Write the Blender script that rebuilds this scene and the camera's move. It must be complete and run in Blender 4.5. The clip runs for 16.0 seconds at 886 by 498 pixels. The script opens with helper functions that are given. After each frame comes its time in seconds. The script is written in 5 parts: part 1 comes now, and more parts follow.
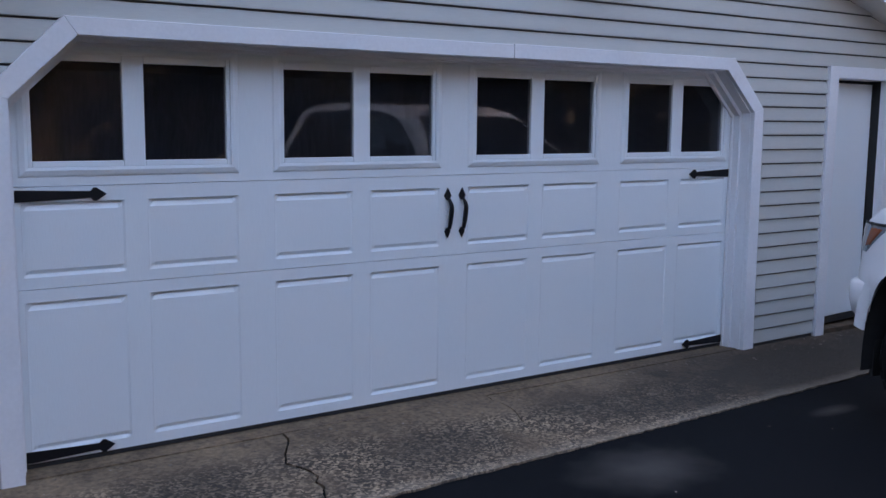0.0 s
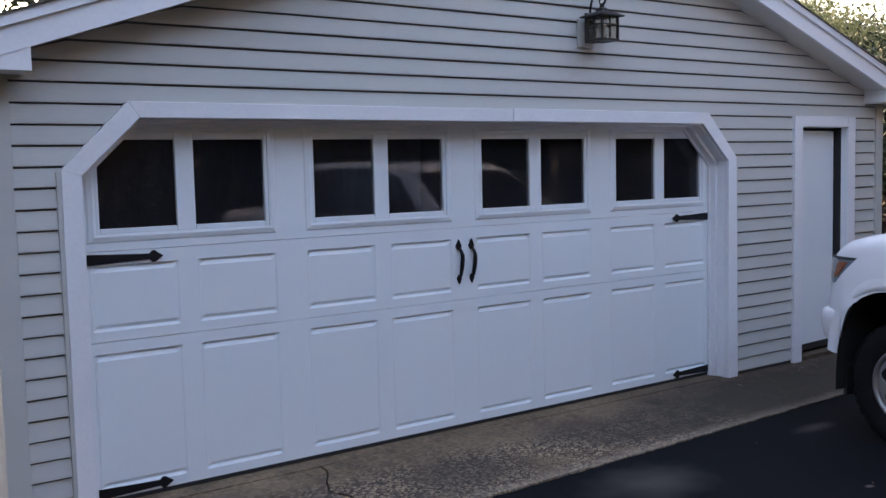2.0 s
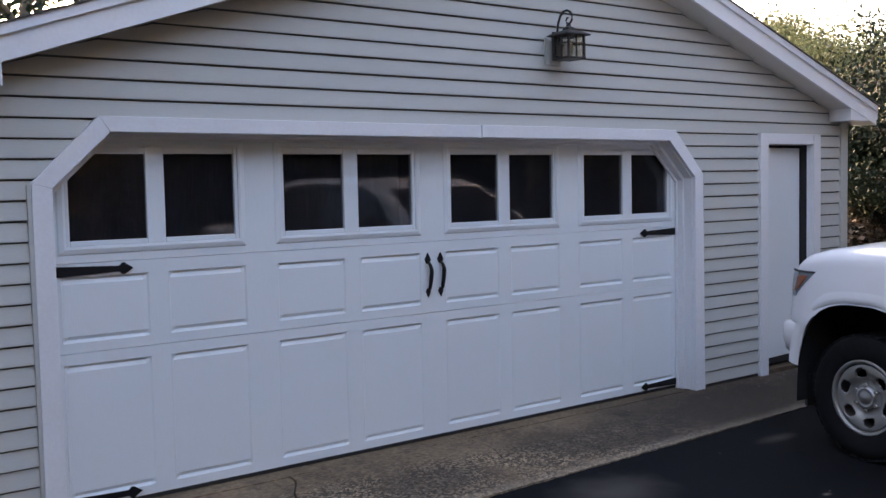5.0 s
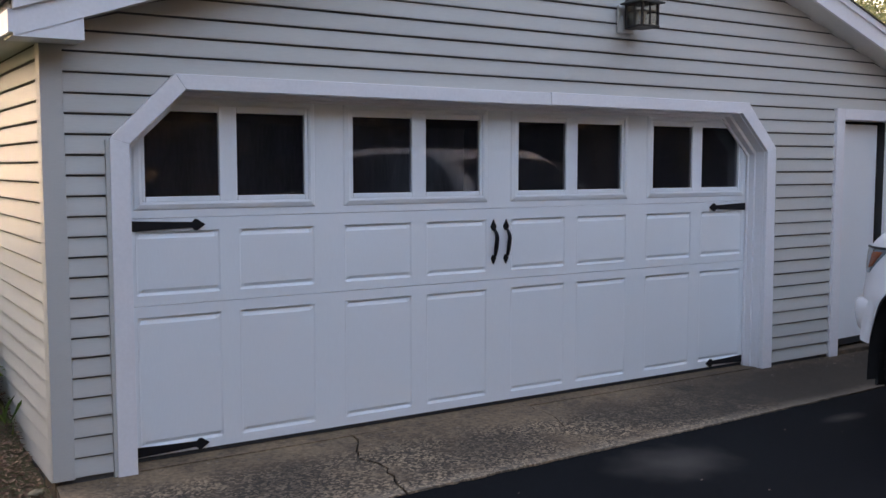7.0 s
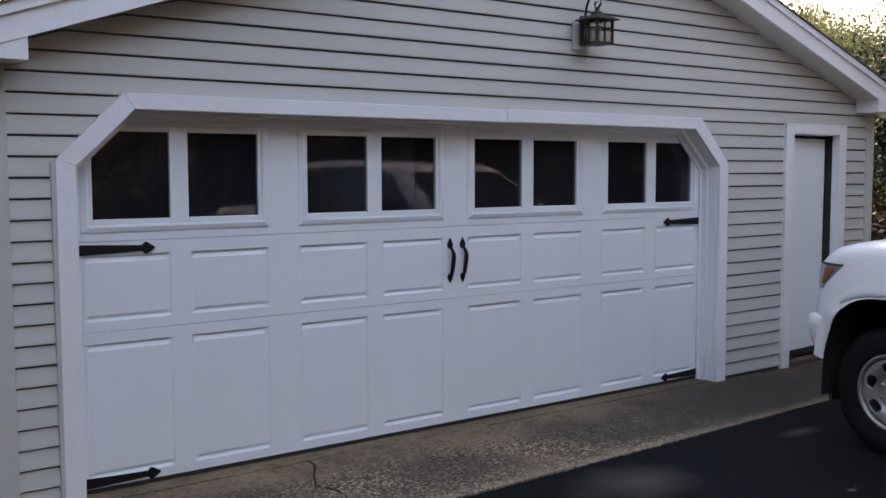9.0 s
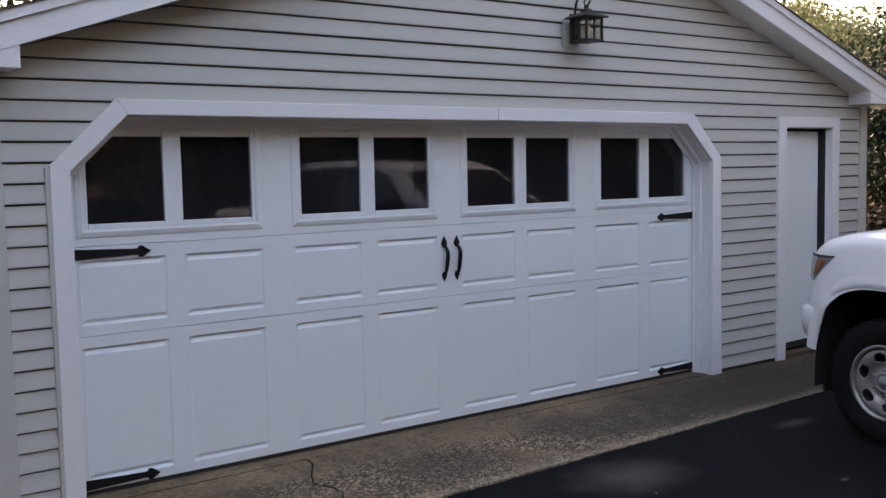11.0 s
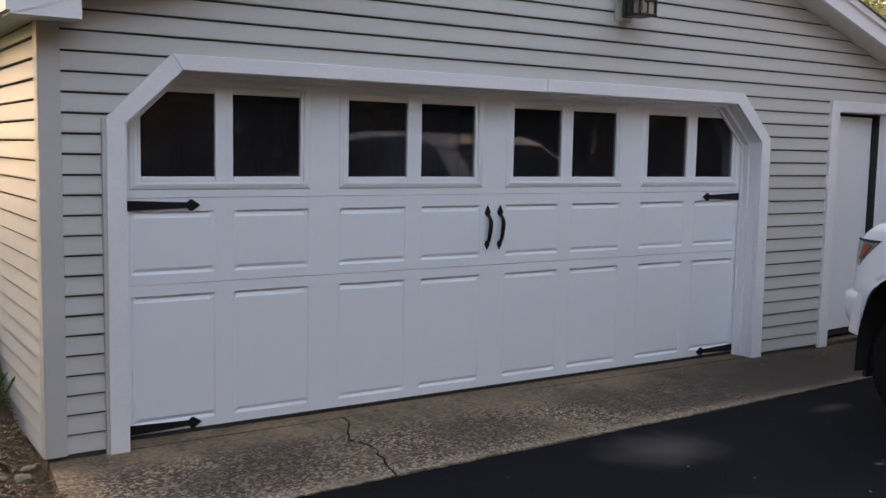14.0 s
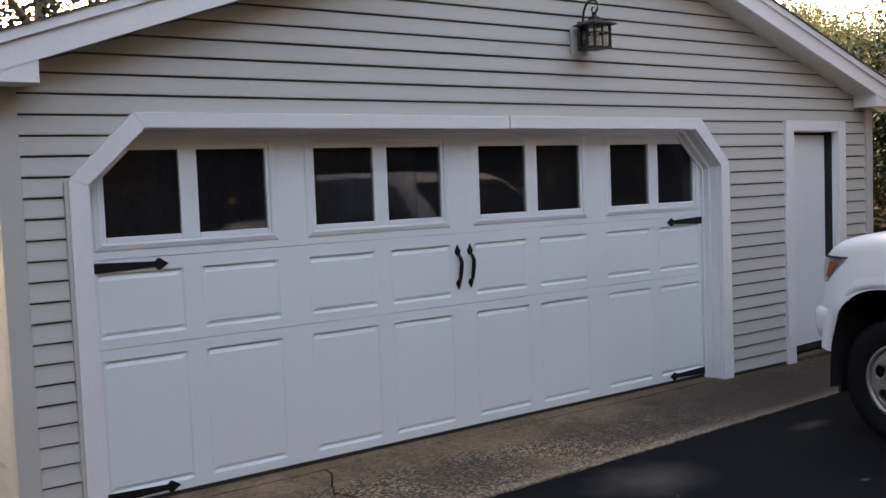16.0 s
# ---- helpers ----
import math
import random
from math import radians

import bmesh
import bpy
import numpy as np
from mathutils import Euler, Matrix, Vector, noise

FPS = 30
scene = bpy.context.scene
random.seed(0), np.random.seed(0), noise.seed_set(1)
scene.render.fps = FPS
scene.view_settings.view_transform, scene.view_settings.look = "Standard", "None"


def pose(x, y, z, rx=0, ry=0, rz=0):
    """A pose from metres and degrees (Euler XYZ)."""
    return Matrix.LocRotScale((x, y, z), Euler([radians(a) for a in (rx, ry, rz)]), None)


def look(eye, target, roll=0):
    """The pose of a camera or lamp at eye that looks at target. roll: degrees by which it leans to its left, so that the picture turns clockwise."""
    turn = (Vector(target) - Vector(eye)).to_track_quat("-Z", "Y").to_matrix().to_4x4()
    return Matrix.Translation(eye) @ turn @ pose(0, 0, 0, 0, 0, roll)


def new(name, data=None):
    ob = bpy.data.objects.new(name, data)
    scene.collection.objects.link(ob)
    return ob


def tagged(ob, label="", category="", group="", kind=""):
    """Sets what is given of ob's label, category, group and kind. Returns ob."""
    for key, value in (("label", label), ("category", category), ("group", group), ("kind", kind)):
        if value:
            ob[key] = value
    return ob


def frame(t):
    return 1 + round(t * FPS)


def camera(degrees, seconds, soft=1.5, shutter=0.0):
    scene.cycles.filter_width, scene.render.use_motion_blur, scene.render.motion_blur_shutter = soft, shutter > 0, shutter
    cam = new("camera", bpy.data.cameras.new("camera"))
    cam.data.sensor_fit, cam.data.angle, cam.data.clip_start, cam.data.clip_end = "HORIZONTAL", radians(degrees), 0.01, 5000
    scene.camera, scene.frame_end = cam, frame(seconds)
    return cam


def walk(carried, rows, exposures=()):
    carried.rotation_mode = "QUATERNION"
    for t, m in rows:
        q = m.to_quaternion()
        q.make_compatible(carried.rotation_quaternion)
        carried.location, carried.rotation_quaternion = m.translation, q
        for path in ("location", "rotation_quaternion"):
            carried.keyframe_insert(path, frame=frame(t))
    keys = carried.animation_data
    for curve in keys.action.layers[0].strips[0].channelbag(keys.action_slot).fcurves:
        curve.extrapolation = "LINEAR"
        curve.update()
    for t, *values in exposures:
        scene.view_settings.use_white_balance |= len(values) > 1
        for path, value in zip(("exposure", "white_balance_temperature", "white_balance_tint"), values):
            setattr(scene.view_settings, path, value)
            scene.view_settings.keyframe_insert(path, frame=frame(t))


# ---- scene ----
cam = camera(48.7, 16.0)
PATH = [
    (0, (-3.2275, -4.4493, 1.6136), (-2.1105, -2.8111, 1.3512), 0.57),
    (0.5, (-3.4585, -4.7381, 1.5932), (-2.3938, -3.0607, 1.3640), 0.61),
    (1, (-3.6506, -4.8378, 1.5807), (-2.6116, -3.1460, 1.3390), 0.25),
    (1.5, (-3.7104, -4.8884, 1.5803), (-2.6780, -3.1884, 1.3700), -1.58),
    (2, (-3.7442, -4.8174, 1.6733), (-2.5834, -3.1970, 1.5097), -1.36),
    (2.5, (-3.7246, -4.8856, 1.6929), (-2.5498, -3.2737, 1.5451), -0.69),
    (3, (-3.7280, -4.8816, 1.6558), (-2.5205, -3.2929, 1.5226), -1.03),
    (3.5, (-3.7323, -4.9191, 1.6283), (-2.5435, -3.3158, 1.5014), -0.91),
    (3.7, (-3.7378, -4.9321, 1.6537), (-2.5629, -3.3190, 1.5209), -1.34),
    (5.8, (-3.7128, -4.9866, 1.6421), (-2.5162, -3.3891, 1.5160), -1.18),
    (6, (-3.7100, -4.9975, 1.6067), (-2.5401, -3.3887, 1.4000), -0.54),
    (6.5, (-3.7439, -4.9470, 1.5720), (-2.6333, -3.3023, 1.3237), -0.32),
    (7, (-3.7585, -4.9561, 1.5699), (-2.6750, -3.2835, 1.4011), -0.01),
    (7.5, (-3.7833, -4.8501, 1.6218), (-2.6882, -3.1859, 1.4453), -0.54),
    (8, (-3.7859, -4.8497, 1.6402), (-2.6719, -3.1984, 1.4606), 0.26),
    (8.5, (-3.7724, -4.8418, 1.6562), (-2.6116, -3.2219, 1.4877), 0.48),
    (10.8, (-3.7368, -4.9411, 1.5993), (-2.5761, -3.3179, 1.4648), -1.59),
    (11, (-3.7362, -4.9339, 1.6523), (-2.5706, -3.3167, 1.4910), -1.16),
    (11.5, (-3.7272, -4.9150, 1.6588), (-2.5070, -3.3379, 1.5045), -1.18),
    (12, (-3.7213, -4.9752, 1.6437), (-2.4879, -3.4059, 1.5177), -0.92),
    (12.5, (-3.7232, -5.0120, 1.6285), (-2.5149, -3.4224, 1.5144), -1.25),
    (13, (-3.7435, -5.0066, 1.6051), (-2.5559, -3.4098, 1.4051), -0.33),
    (13.5, (-3.7507, -5.0535, 1.6033), (-2.6125, -3.4200, 1.4131), -1.13),
    (14, (-3.7692, -4.9823, 1.5808), (-2.6780, -3.3185, 1.3783), 1.07),
    (14.5, (-3.8003, -4.9510, 1.5715), (-2.7137, -3.2843, 1.3681), 0.10),
    (15, (-3.8275, -4.9097, 1.6130), (-2.7107, -3.2640, 1.4016), -0.37),
    (15.5, (-3.7855, -5.0177, 1.6168), (-2.6321, -3.3920, 1.4527), -0.75),
    (16, (-3.8268, -4.8913, 1.6244), (-2.6567, -3.2748, 1.4904), -2.19),
]
walk(cam, [(t, look(eye, target, roll)) for t, eye, target, roll in PATH], exposures=[
    (0.0, 3.10, 6700, 21), (1.0, 3.13, 6900, 21), (3.5, 3.19, 7250, 21), (7.0, 3.19, 7900, 21), (12.0, 3.20, 8400, 21), (14.5, 3.22, 8800, 21), (16.0, 3.25, 8800, 21)])

# ---------------------------------------------------------------- light
world = bpy.data.worlds.new("sky")
scene.world = world
world.use_nodes = True
_wn = world.node_tree.nodes
_sky = _wn.new("ShaderNodeTexSky")
_sky.sky_type, _sky.sun_disc = "NISHITA", False
_sky.sun_elevation, _sky.sun_rotation = radians(19), radians(6)
_sky.air_density, _sky.dust_density, _sky.ozone_density = 1.0, 4.0, 0.6
_wn["Background"].inputs["Strength"].default_value = 0.15
world.node_tree.links.new(_sky.outputs[0], _wn["Background"].inputs["Color"])

sun = new("sun", bpy.data.lights.new("sun", "SUN"))
sun.data.energy, sun.data.angle, sun.data.color = 0.022, radians(12), (1.0, 0.88, 0.70)
sun.matrix_world = look((3.0, 28.6, 9.9), (0, 0, 0))


# ---------------------------------------------------------------- materials
def mat(name, color, rough=0.6, metal=0.0, vary=0.12, fine=40.0, coarse=2.5, bump=0.0, bump_scale=None, tint=None, each=0.0, stretch=None, spec=0.5):
    """A Principled material: base colour varied at two scales, with relief."""
    m = bpy.data.materials.new(name)
    m.use_nodes = True
    nt = m.node_tree
    n, l = nt.nodes, nt.links
    b = n["Principled BSDF"]
    b.inputs["Roughness"].default_value, b.inputs["Metallic"].default_value = rough, metal
    b.inputs["Specular IOR Level"].default_value = spec
    co = n.new("ShaderNodeTexCoord")
    src = co.outputs["Object"]
    if stretch:
        mp = n.new("ShaderNodeMapping")
        mp.inputs["Scale"].default_value = stretch
        l.new(src, mp.inputs[0])
        src = mp.outputs[0]
    a, c = n.new("ShaderNodeTexNoise"), n.new("ShaderNodeTexNoise")
    a.inputs["Scale"].default_value, a.inputs["Detail"].default_value = fine, 5
    c.inputs["Scale"].default_value, c.inputs["Detail"].default_value = coarse, 4
    for q in (a, c):
        l.new(src, q.inputs["Vector"])
    mix = n.new("ShaderNodeMix")
    mix.data_type = "RGBA"
    dark = [v * (1 - vary) for v in color]
    other = tint or [min(1, v * (1 + vary)) for v in color]
    mix.inputs["A"].default_value, mix.inputs["B"].default_value = (*dark, 1), (*other, 1)
    add = n.new("ShaderNodeMath")
    add.operation = "MULTIPLY_ADD"
    add.inputs[1].default_value = 0.5
    half = n.new("ShaderNodeMath")
    half.operation = "MULTIPLY"
    half.inputs[1].default_value = 0.5
    l.new(a.outputs["Fac"], half.inputs[0])
    l.new(c.outputs["Fac"], add.inputs[0])
    l.new(half.outputs[0], add.inputs[2])
    ramp = n.new("ShaderNodeMapRange")
    ramp.inputs["From Min"].default_value, ramp.inputs["From Max"].default_value = 0.32, 0.68
    l.new(add.outputs[0], ramp.inputs["Value"])
    l.new(ramp.outputs[0], mix.inputs["Factor"])
    out = mix.outputs["Result"]
    if each:
        info = n.new("ShaderNodeObjectInfo")
        hsv = n.new("ShaderNodeHueSaturation")
        mr = n.new("ShaderNodeMapRange")
        mr.inputs["To Min"].default_value, mr.inputs["To Max"].default_value = 1 - each, 1 + each
        l.new(info.outputs["Random"], mr.inputs["Value"])
        l.new(mr.outputs[0], hsv.inputs["Value"])
        l.new(out, hsv.inputs["Color"])
        out = hsv.outputs[0]
    l.new(out, b.inputs["Base Color"])
    if bump:
        bt = n.new("ShaderNodeTexNoise")
        bt.inputs["Scale"].default_value, bt.inputs["Detail"].default_value = bump_scale or fine, 6
        l.new(src, bt.inputs["Vector"])
        bp = n.new("ShaderNodeBump")
        bp.inputs["Strength"].default_value, bp.inputs["Distance"].default_value = 0.6, bump
        l.new(bt.outputs["Fac"], bp.inputs["Height"])
        l.new(bp.outputs[0], b.inputs["Normal"])
    return m


def leaf_mat(name, c1, c2, through_light=0.25):
    m = bpy.data.materials.new(name)
    m.use_nodes = True
    nt = m.node_tree
    n, l = nt.nodes, nt.links
    b = n["Principled BSDF"]
    b.inputs["Roughness"].default_value, b.inputs["Specular IOR Level"].default_value = 0.6, 0.22
    geo = n.new("ShaderNodeNewGeometry")
    mix = n.new("ShaderNodeMix")
    mix.data_type = "RGBA"
    mix.inputs["A"].default_value, mix.inputs["B"].default_value = (*c1, 1), (*c2, 1)
    l.new(geo.outputs["Random Per Island"], mix.inputs["Factor"])
    l.new(mix.outputs["Result"], b.inputs["Base Color"])
    tr = n.new("ShaderNodeBsdfTranslucent")
    l.new(mix.outputs["Result"], tr.inputs["Color"])
    ms = n.new("ShaderNodeMixShader")
    ms.inputs[0].default_value = through_light
    l.new(b.outputs[0], ms.inputs[1])
    l.new(tr.outputs[0], ms.inputs[2])
    l.new(ms.outputs[0], n["Material Output"].inputs["Surface"])
    return m


def glass_mat(name, color=(1, 1, 1), rough=0.0, clear=1.0):
    m = bpy.data.materials.new(name)
    m.use_nodes = True
    b = m.node_tree.nodes["Principled BSDF"]
    b.inputs["Base Color"].default_value = (*color, 1)
    b.inputs["Roughness"].default_value, b.inputs["IOR"].default_value = rough, 1.38
    b.inputs["Transmission Weight"].default_value = clear
    return m


M_SIDING = mat("vinyl_siding", (0.475, 0.478, 0.45), 0.55, vary=0.05, fine=60, coarse=1.3, bump=0.0008, bump_scale=90, each=0.015, stretch=(0.4, 0.4, 4))
M_TRIM = mat("white_trim_paint", (0.74, 0.745, 0.76), 0.5, vary=0.05, fine=50, coarse=3, bump=0.001, bump_scale=60, each=0.015)
M_DOOR = mat("white_steel_door", (0.72, 0.765, 0.785), 0.42, vary=0.025, fine=160, coarse=2, bump=0.0009, bump_scale=220, stretch=(1, 1, 0.12))
M_BLACK = mat("black_iron", (0.009, 0.009, 0.011), 0.5, spec=0.2, vary=0.3, fine=90, bump=0.0006)
M_SOFFIT = mat("soffit_vinyl", (0.6, 0.6, 0.57), 0.6, vary=0.05)
M_SHINGLE = mat("asphalt_shingle", (0.07, 0.068, 0.066), 0.95, vary=0.4, fine=180, coarse=5, bump=0.002, each=0.2)
M_FLOOR = mat("garage_floor", (0.22, 0.21, 0.2), 0.85, vary=0.2)
M_INSIDE = mat("garage_inside", (0.27, 0.26, 0.26), 0.9, vary=0.3, stretch=(1, 1, 0.2))
# wall backing, coloured dark to paint the shadow line under each lap
M_LAP_SHADE = mat("lap_shade_sheathing", (0.085, 0.085, 0.085), 0.9, vary=0.3, fine=30, coarse=2)
M_RUBBER = mat("rubber", (0.018, 0.018, 0.018), 0.75, vary=0.3, fine=60, bump=0.001)
M_GLASS = glass_mat("window_glass", (0.44, 0.44, 0.50), clear=0.985)
M_LAMPGLASS = glass_mat("seeded_lamp_glass", (0.82, 0.8, 0.74), 0.12)
M_IRON = mat("bronze_iron", (0.035, 0.032, 0.03), 0.5, 0.4, vary=0.35, fine=80, bump=0.0008)
M_BULB = mat("frosted_bulb", (0.7, 0.68, 0.62), 0.4)
M_TRUCK = mat("white_car_paint", (0.74, 0.74, 0.75), 0.28, vary=0.015, fine=8, coarse=1.0)
M_TRUCK.node_tree.nodes["Principled BSDF"].inputs["Coat Weight"].default_value = 0.6
M_TRUCK.node_tree.nodes["Principled BSDF"].inputs["Coat Roughness"].default_value = 0.05
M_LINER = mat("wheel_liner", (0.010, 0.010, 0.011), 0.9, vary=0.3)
M_TYRE = mat("tyre_rubber", (0.009, 0.009, 0.010), 0.85, vary=0.35, fine=30, bump=0.002, spec=0.15)
M_RIM = mat("silver_steel_wheel", (0.31, 0.30, 0.285), 0.38, 0.55, vary=0.12, fine=30)
M_CHROME = mat("chrome", (0.62, 0.62, 0.62), 0.18, 1.0, vary=0.05)
M_CAP = mat("worn_chrome_cap", (0.46, 0.46, 0.46), 0.34, 0.85, vary=0.15, fine=60)
M_CARGLASS = mat("dark_car_glass", (0.012, 0.014, 0.017), 0.03, vary=0.05, spec=0.6)
M_LENS = glass_mat("headlight_lens", (0.85, 0.88, 0.9), 0.05)
M_AMBER = mat("amber_lens", (0.22, 0.055, 0.018), 0.2, vary=0.1)
M_BARK = mat("bark", (0.10, 0.08, 0.06), 0.95, vary=0.4, fine=14, bump=0.012, bump_scale=10, stretch=(1, 1, 0.2))
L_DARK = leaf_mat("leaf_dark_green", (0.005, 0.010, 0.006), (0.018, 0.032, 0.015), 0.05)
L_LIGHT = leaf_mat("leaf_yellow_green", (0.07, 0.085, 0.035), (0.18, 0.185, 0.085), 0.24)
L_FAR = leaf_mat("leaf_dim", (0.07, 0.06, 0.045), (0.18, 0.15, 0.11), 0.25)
L_PLANT = leaf_mat("leaf_plant", (0.06, 0.12, 0.015), (0.20, 0.30, 0.05), 0.4)
L_LITTER = leaf_mat("leaf_litter", (0.012, 0.006, 0.004), (0.075, 0.036, 0.020), 0.0)
L_DRY = leaf_mat("dry_leaf", (0.06, 0.045, 0.035), (0.30, 0.235, 0.19), 0.1)
M_SLING = mat("sling_fabric", (0.16, 0.19, 0.18), 0.8, vary=0.15, fine=120, bump=0.001)
L_GRASS = leaf_mat("grass_blades", (0.035, 0.075, 0.015), (0.11, 0.17, 0.045), 0.2)


def concrete_mat():
    """Weathered concrete with exposed pebbles, dark stains, painted shade by the truck and pale worn spots."""
    m = mat("weathered_concrete", (0.135, 0.088, 0.050), 0.92, vary=0.5, fine=34, coarse=1.6, tint=(0.31, 0.21, 0.125), bump=0.011, bump_scale=70)
    n, l = m.node_tree.nodes, m.node_tree.links
    b = n["Principled BSDF"]
    old = b.inputs["Base Color"].links[0].from_socket
    co = n["Texture Coordinate"]
    vo = n.new("ShaderNodeTexVoronoi")
    vo.inputs["Scale"].default_value = 74
    l.new(co.outputs["Object"], vo.inputs["Vector"])
    spread = n.new("ShaderNodeTexNoise")
    spread.inputs["Scale"].default_value, spread.inputs["Detail"].default_value = 1.9, 5
    l.new(co.outputs["Object"], spread.inputs["Vector"])
    mr = n.new("ShaderNodeMapRange")
    mr.inputs["From Min"].default_value, mr.inputs["From Max"].default_value = 0.31, 0.49
    mr.inputs["To Max"].default_value = 0.85
    l.new(spread.outputs["Fac"], mr.inputs["Value"])
    # the stones lie bare away from the doors, where the surface has worn off
    xyz = n.new("ShaderNodeSeparateXYZ")
    l.new(co.outputs["Object"], xyz.inputs[0])
    rub = n.new("ShaderNodeMath")
    rub.operation = "MULTIPLY_ADD"
    rub.inputs[1].default_value = 0.45
    l.new(spread.outputs["Fac"], rub.inputs[0])
    l.new(xyz.outputs["Y"], rub.inputs[2])
    worn = n.new("ShaderNodeMapRange")
    worn.inputs["From Min"].default_value, worn.inputs["From Max"].default_value = 0.10, -0.14
    l.new(rub.outputs[0], worn.inputs["Value"])
    bare = n.new("ShaderNodeMath")
    bare.operation = "MULTIPLY"
    l.new(mr.outputs[0], bare.inputs[0])
    l.new(worn.outputs[0], bare.inputs[1])
    sep = n.new("ShaderNodeSeparateColor")
    l.new(vo.outputs["Color"], sep.inputs[0])
    peb = n.new("ShaderNodeMapRange")
    peb.interpolation_type = "SMOOTHSTEP"
    peb.inputs["From Min"].default_value, peb.inputs["From Max"].default_value = 0.3, 1.0
    l.new(sep.outputs[0], peb.inputs["Value"])
    hsv = n.new("ShaderNodeMix")
    hsv.data_type = "RGBA"
    hsv.inputs["A"].default_value, hsv.inputs["B"].default_value = (0.026, 0.018, 0.011, 1), (0.48, 0.345, 0.22, 1)
    l.new(peb.outputs[0], hsv.inputs["Factor"])
    mx = n.new("ShaderNodeMix")
    mx.data_type = "RGBA"
    l.new(bare.outputs[0], mx.inputs["Factor"])
    l.new(old, mx.inputs["A"])
    l.new(hsv.outputs["Result"], mx.inputs["B"])
    st = n.new("ShaderNodeTexNoise")
    st.inputs["Scale"].default_value, st.inputs["Detail"].default_value, st.inputs["Roughness"].default_value = 3.4, 10, 0.80
    l.new(co.outputs["Object"], st.inputs["Vector"])
    sr = n.new("ShaderNodeMapRange")
    sr.inputs["From Min"].default_value, sr.inputs["From Max"].default_value = 0.46, 0.62
    sr.inputs["To Min"].default_value, sr.inputs["To Max"].default_value = 0.0, 0.62
    l.new(st.outputs["Fac"], sr.inputs["Value"])
    dk = n.new("ShaderNodeMix")
    dk.data_type = "RGBA"
    dk.inputs["B"].default_value = (0.034, 0.026, 0.020, 1)
    l.new(sr.outputs[0], dk.inputs["Factor"])
    l.new(mx.outputs["Result"], dk.inputs["A"])
    col = dk.outputs["Result"]
    # first two patches: dirt plus the dimness near truck and side door, as colour
    for cx, cy, rx, ry, top in ((2.4, -0.45, 1.9, 0.75, 0.95), (4.1, -0.25, 1.5, 0.5, 0.92), (0.95, -0.62, 0.7, 0.2, 0.6), (-0.55, -0.55, 0.45, 0.3, 0.6), (-2.0, -0.6, 0.6, 0.25, 0.55), (0.55, -0.35, 0.5, 0.3, 0.6), (-1.75, -0.35, 0.35, 0.2, 0.5)):
        mp = n.new("ShaderNodeMapping")
        mp.inputs["Location"].default_value = (-cx / rx, -cy / ry, 0)
        mp.inputs["Scale"].default_value = (1 / rx, 1 / ry, 0)
        l.new(co.outputs["Object"], mp.inputs[0])
        ln = n.new("ShaderNodeVectorMath")
        ln.operation = "LENGTH"
        l.new(mp.outputs[0], ln.inputs[0])
        ad = n.new("ShaderNodeMath")
        ad.operation = "MULTIPLY_ADD"
        ad.inputs[1].default_value = 2.2
        l.new(st.outputs["Fac"], ad.inputs[0])
        l.new(ln.outputs["Value"], ad.inputs[2])
        er = n.new("ShaderNodeMapRange")
        er.inputs["From Min"].default_value, er.inputs["From Max"].default_value = 2.15, 1.55
        er.inputs["To Min"].default_value, er.inputs["To Max"].default_value = 0.0, top
        l.new(ad.outputs[0], er.inputs["Value"])
        ea = n.new("ShaderNodeMix")
        ea.data_type = "RGBA"
        ea.inputs["B"].default_value = (0.030, 0.022, 0.015, 1)
        l.new(er.outputs[0], ea.inputs["Factor"])
        l.new(col, ea.inputs["A"])
        col = ea.outputs["Result"]
    # pale broken rim where the slab meets the asphalt
    rim = n.new("ShaderNodeVectorMath")
    rim.operation = "DOT_PRODUCT"
    rim.inputs[1].default_value = (-0.03, 1.0, 0.0)
    l.new(co.outputs["Object"], rim.inputs[0])
    chip = n.new("ShaderNodeMath")
    chip.operation = "MULTIPLY_ADD"
    chip.inputs[1].default_value = 0.30
    l.new(st.outputs["Fac"], chip.inputs[0])
    l.new(rim.outputs["Value"], chip.inputs[2])
    rr = n.new("ShaderNodeMapRange")
    rr.inputs["From Min"].default_value, rr.inputs["From Max"].default_value = -0.63, -0.73
    rr.inputs["To Min"].default_value, rr.inputs["To Max"].default_value = 0.0, 0.3
    l.new(chip.outputs[0], rr.inputs["Value"])
    pale = n.new("ShaderNodeMix")
    pale.data_type = "RGBA"
    pale.inputs["B"].default_value = (0.36, 0.29, 0.215, 1)
    l.new(rr.outputs[0], pale.inputs["Factor"])
    l.new(col, pale.inputs["A"])
    l.new(pale.outputs["Result"], b.inputs["Base Color"])
    return m


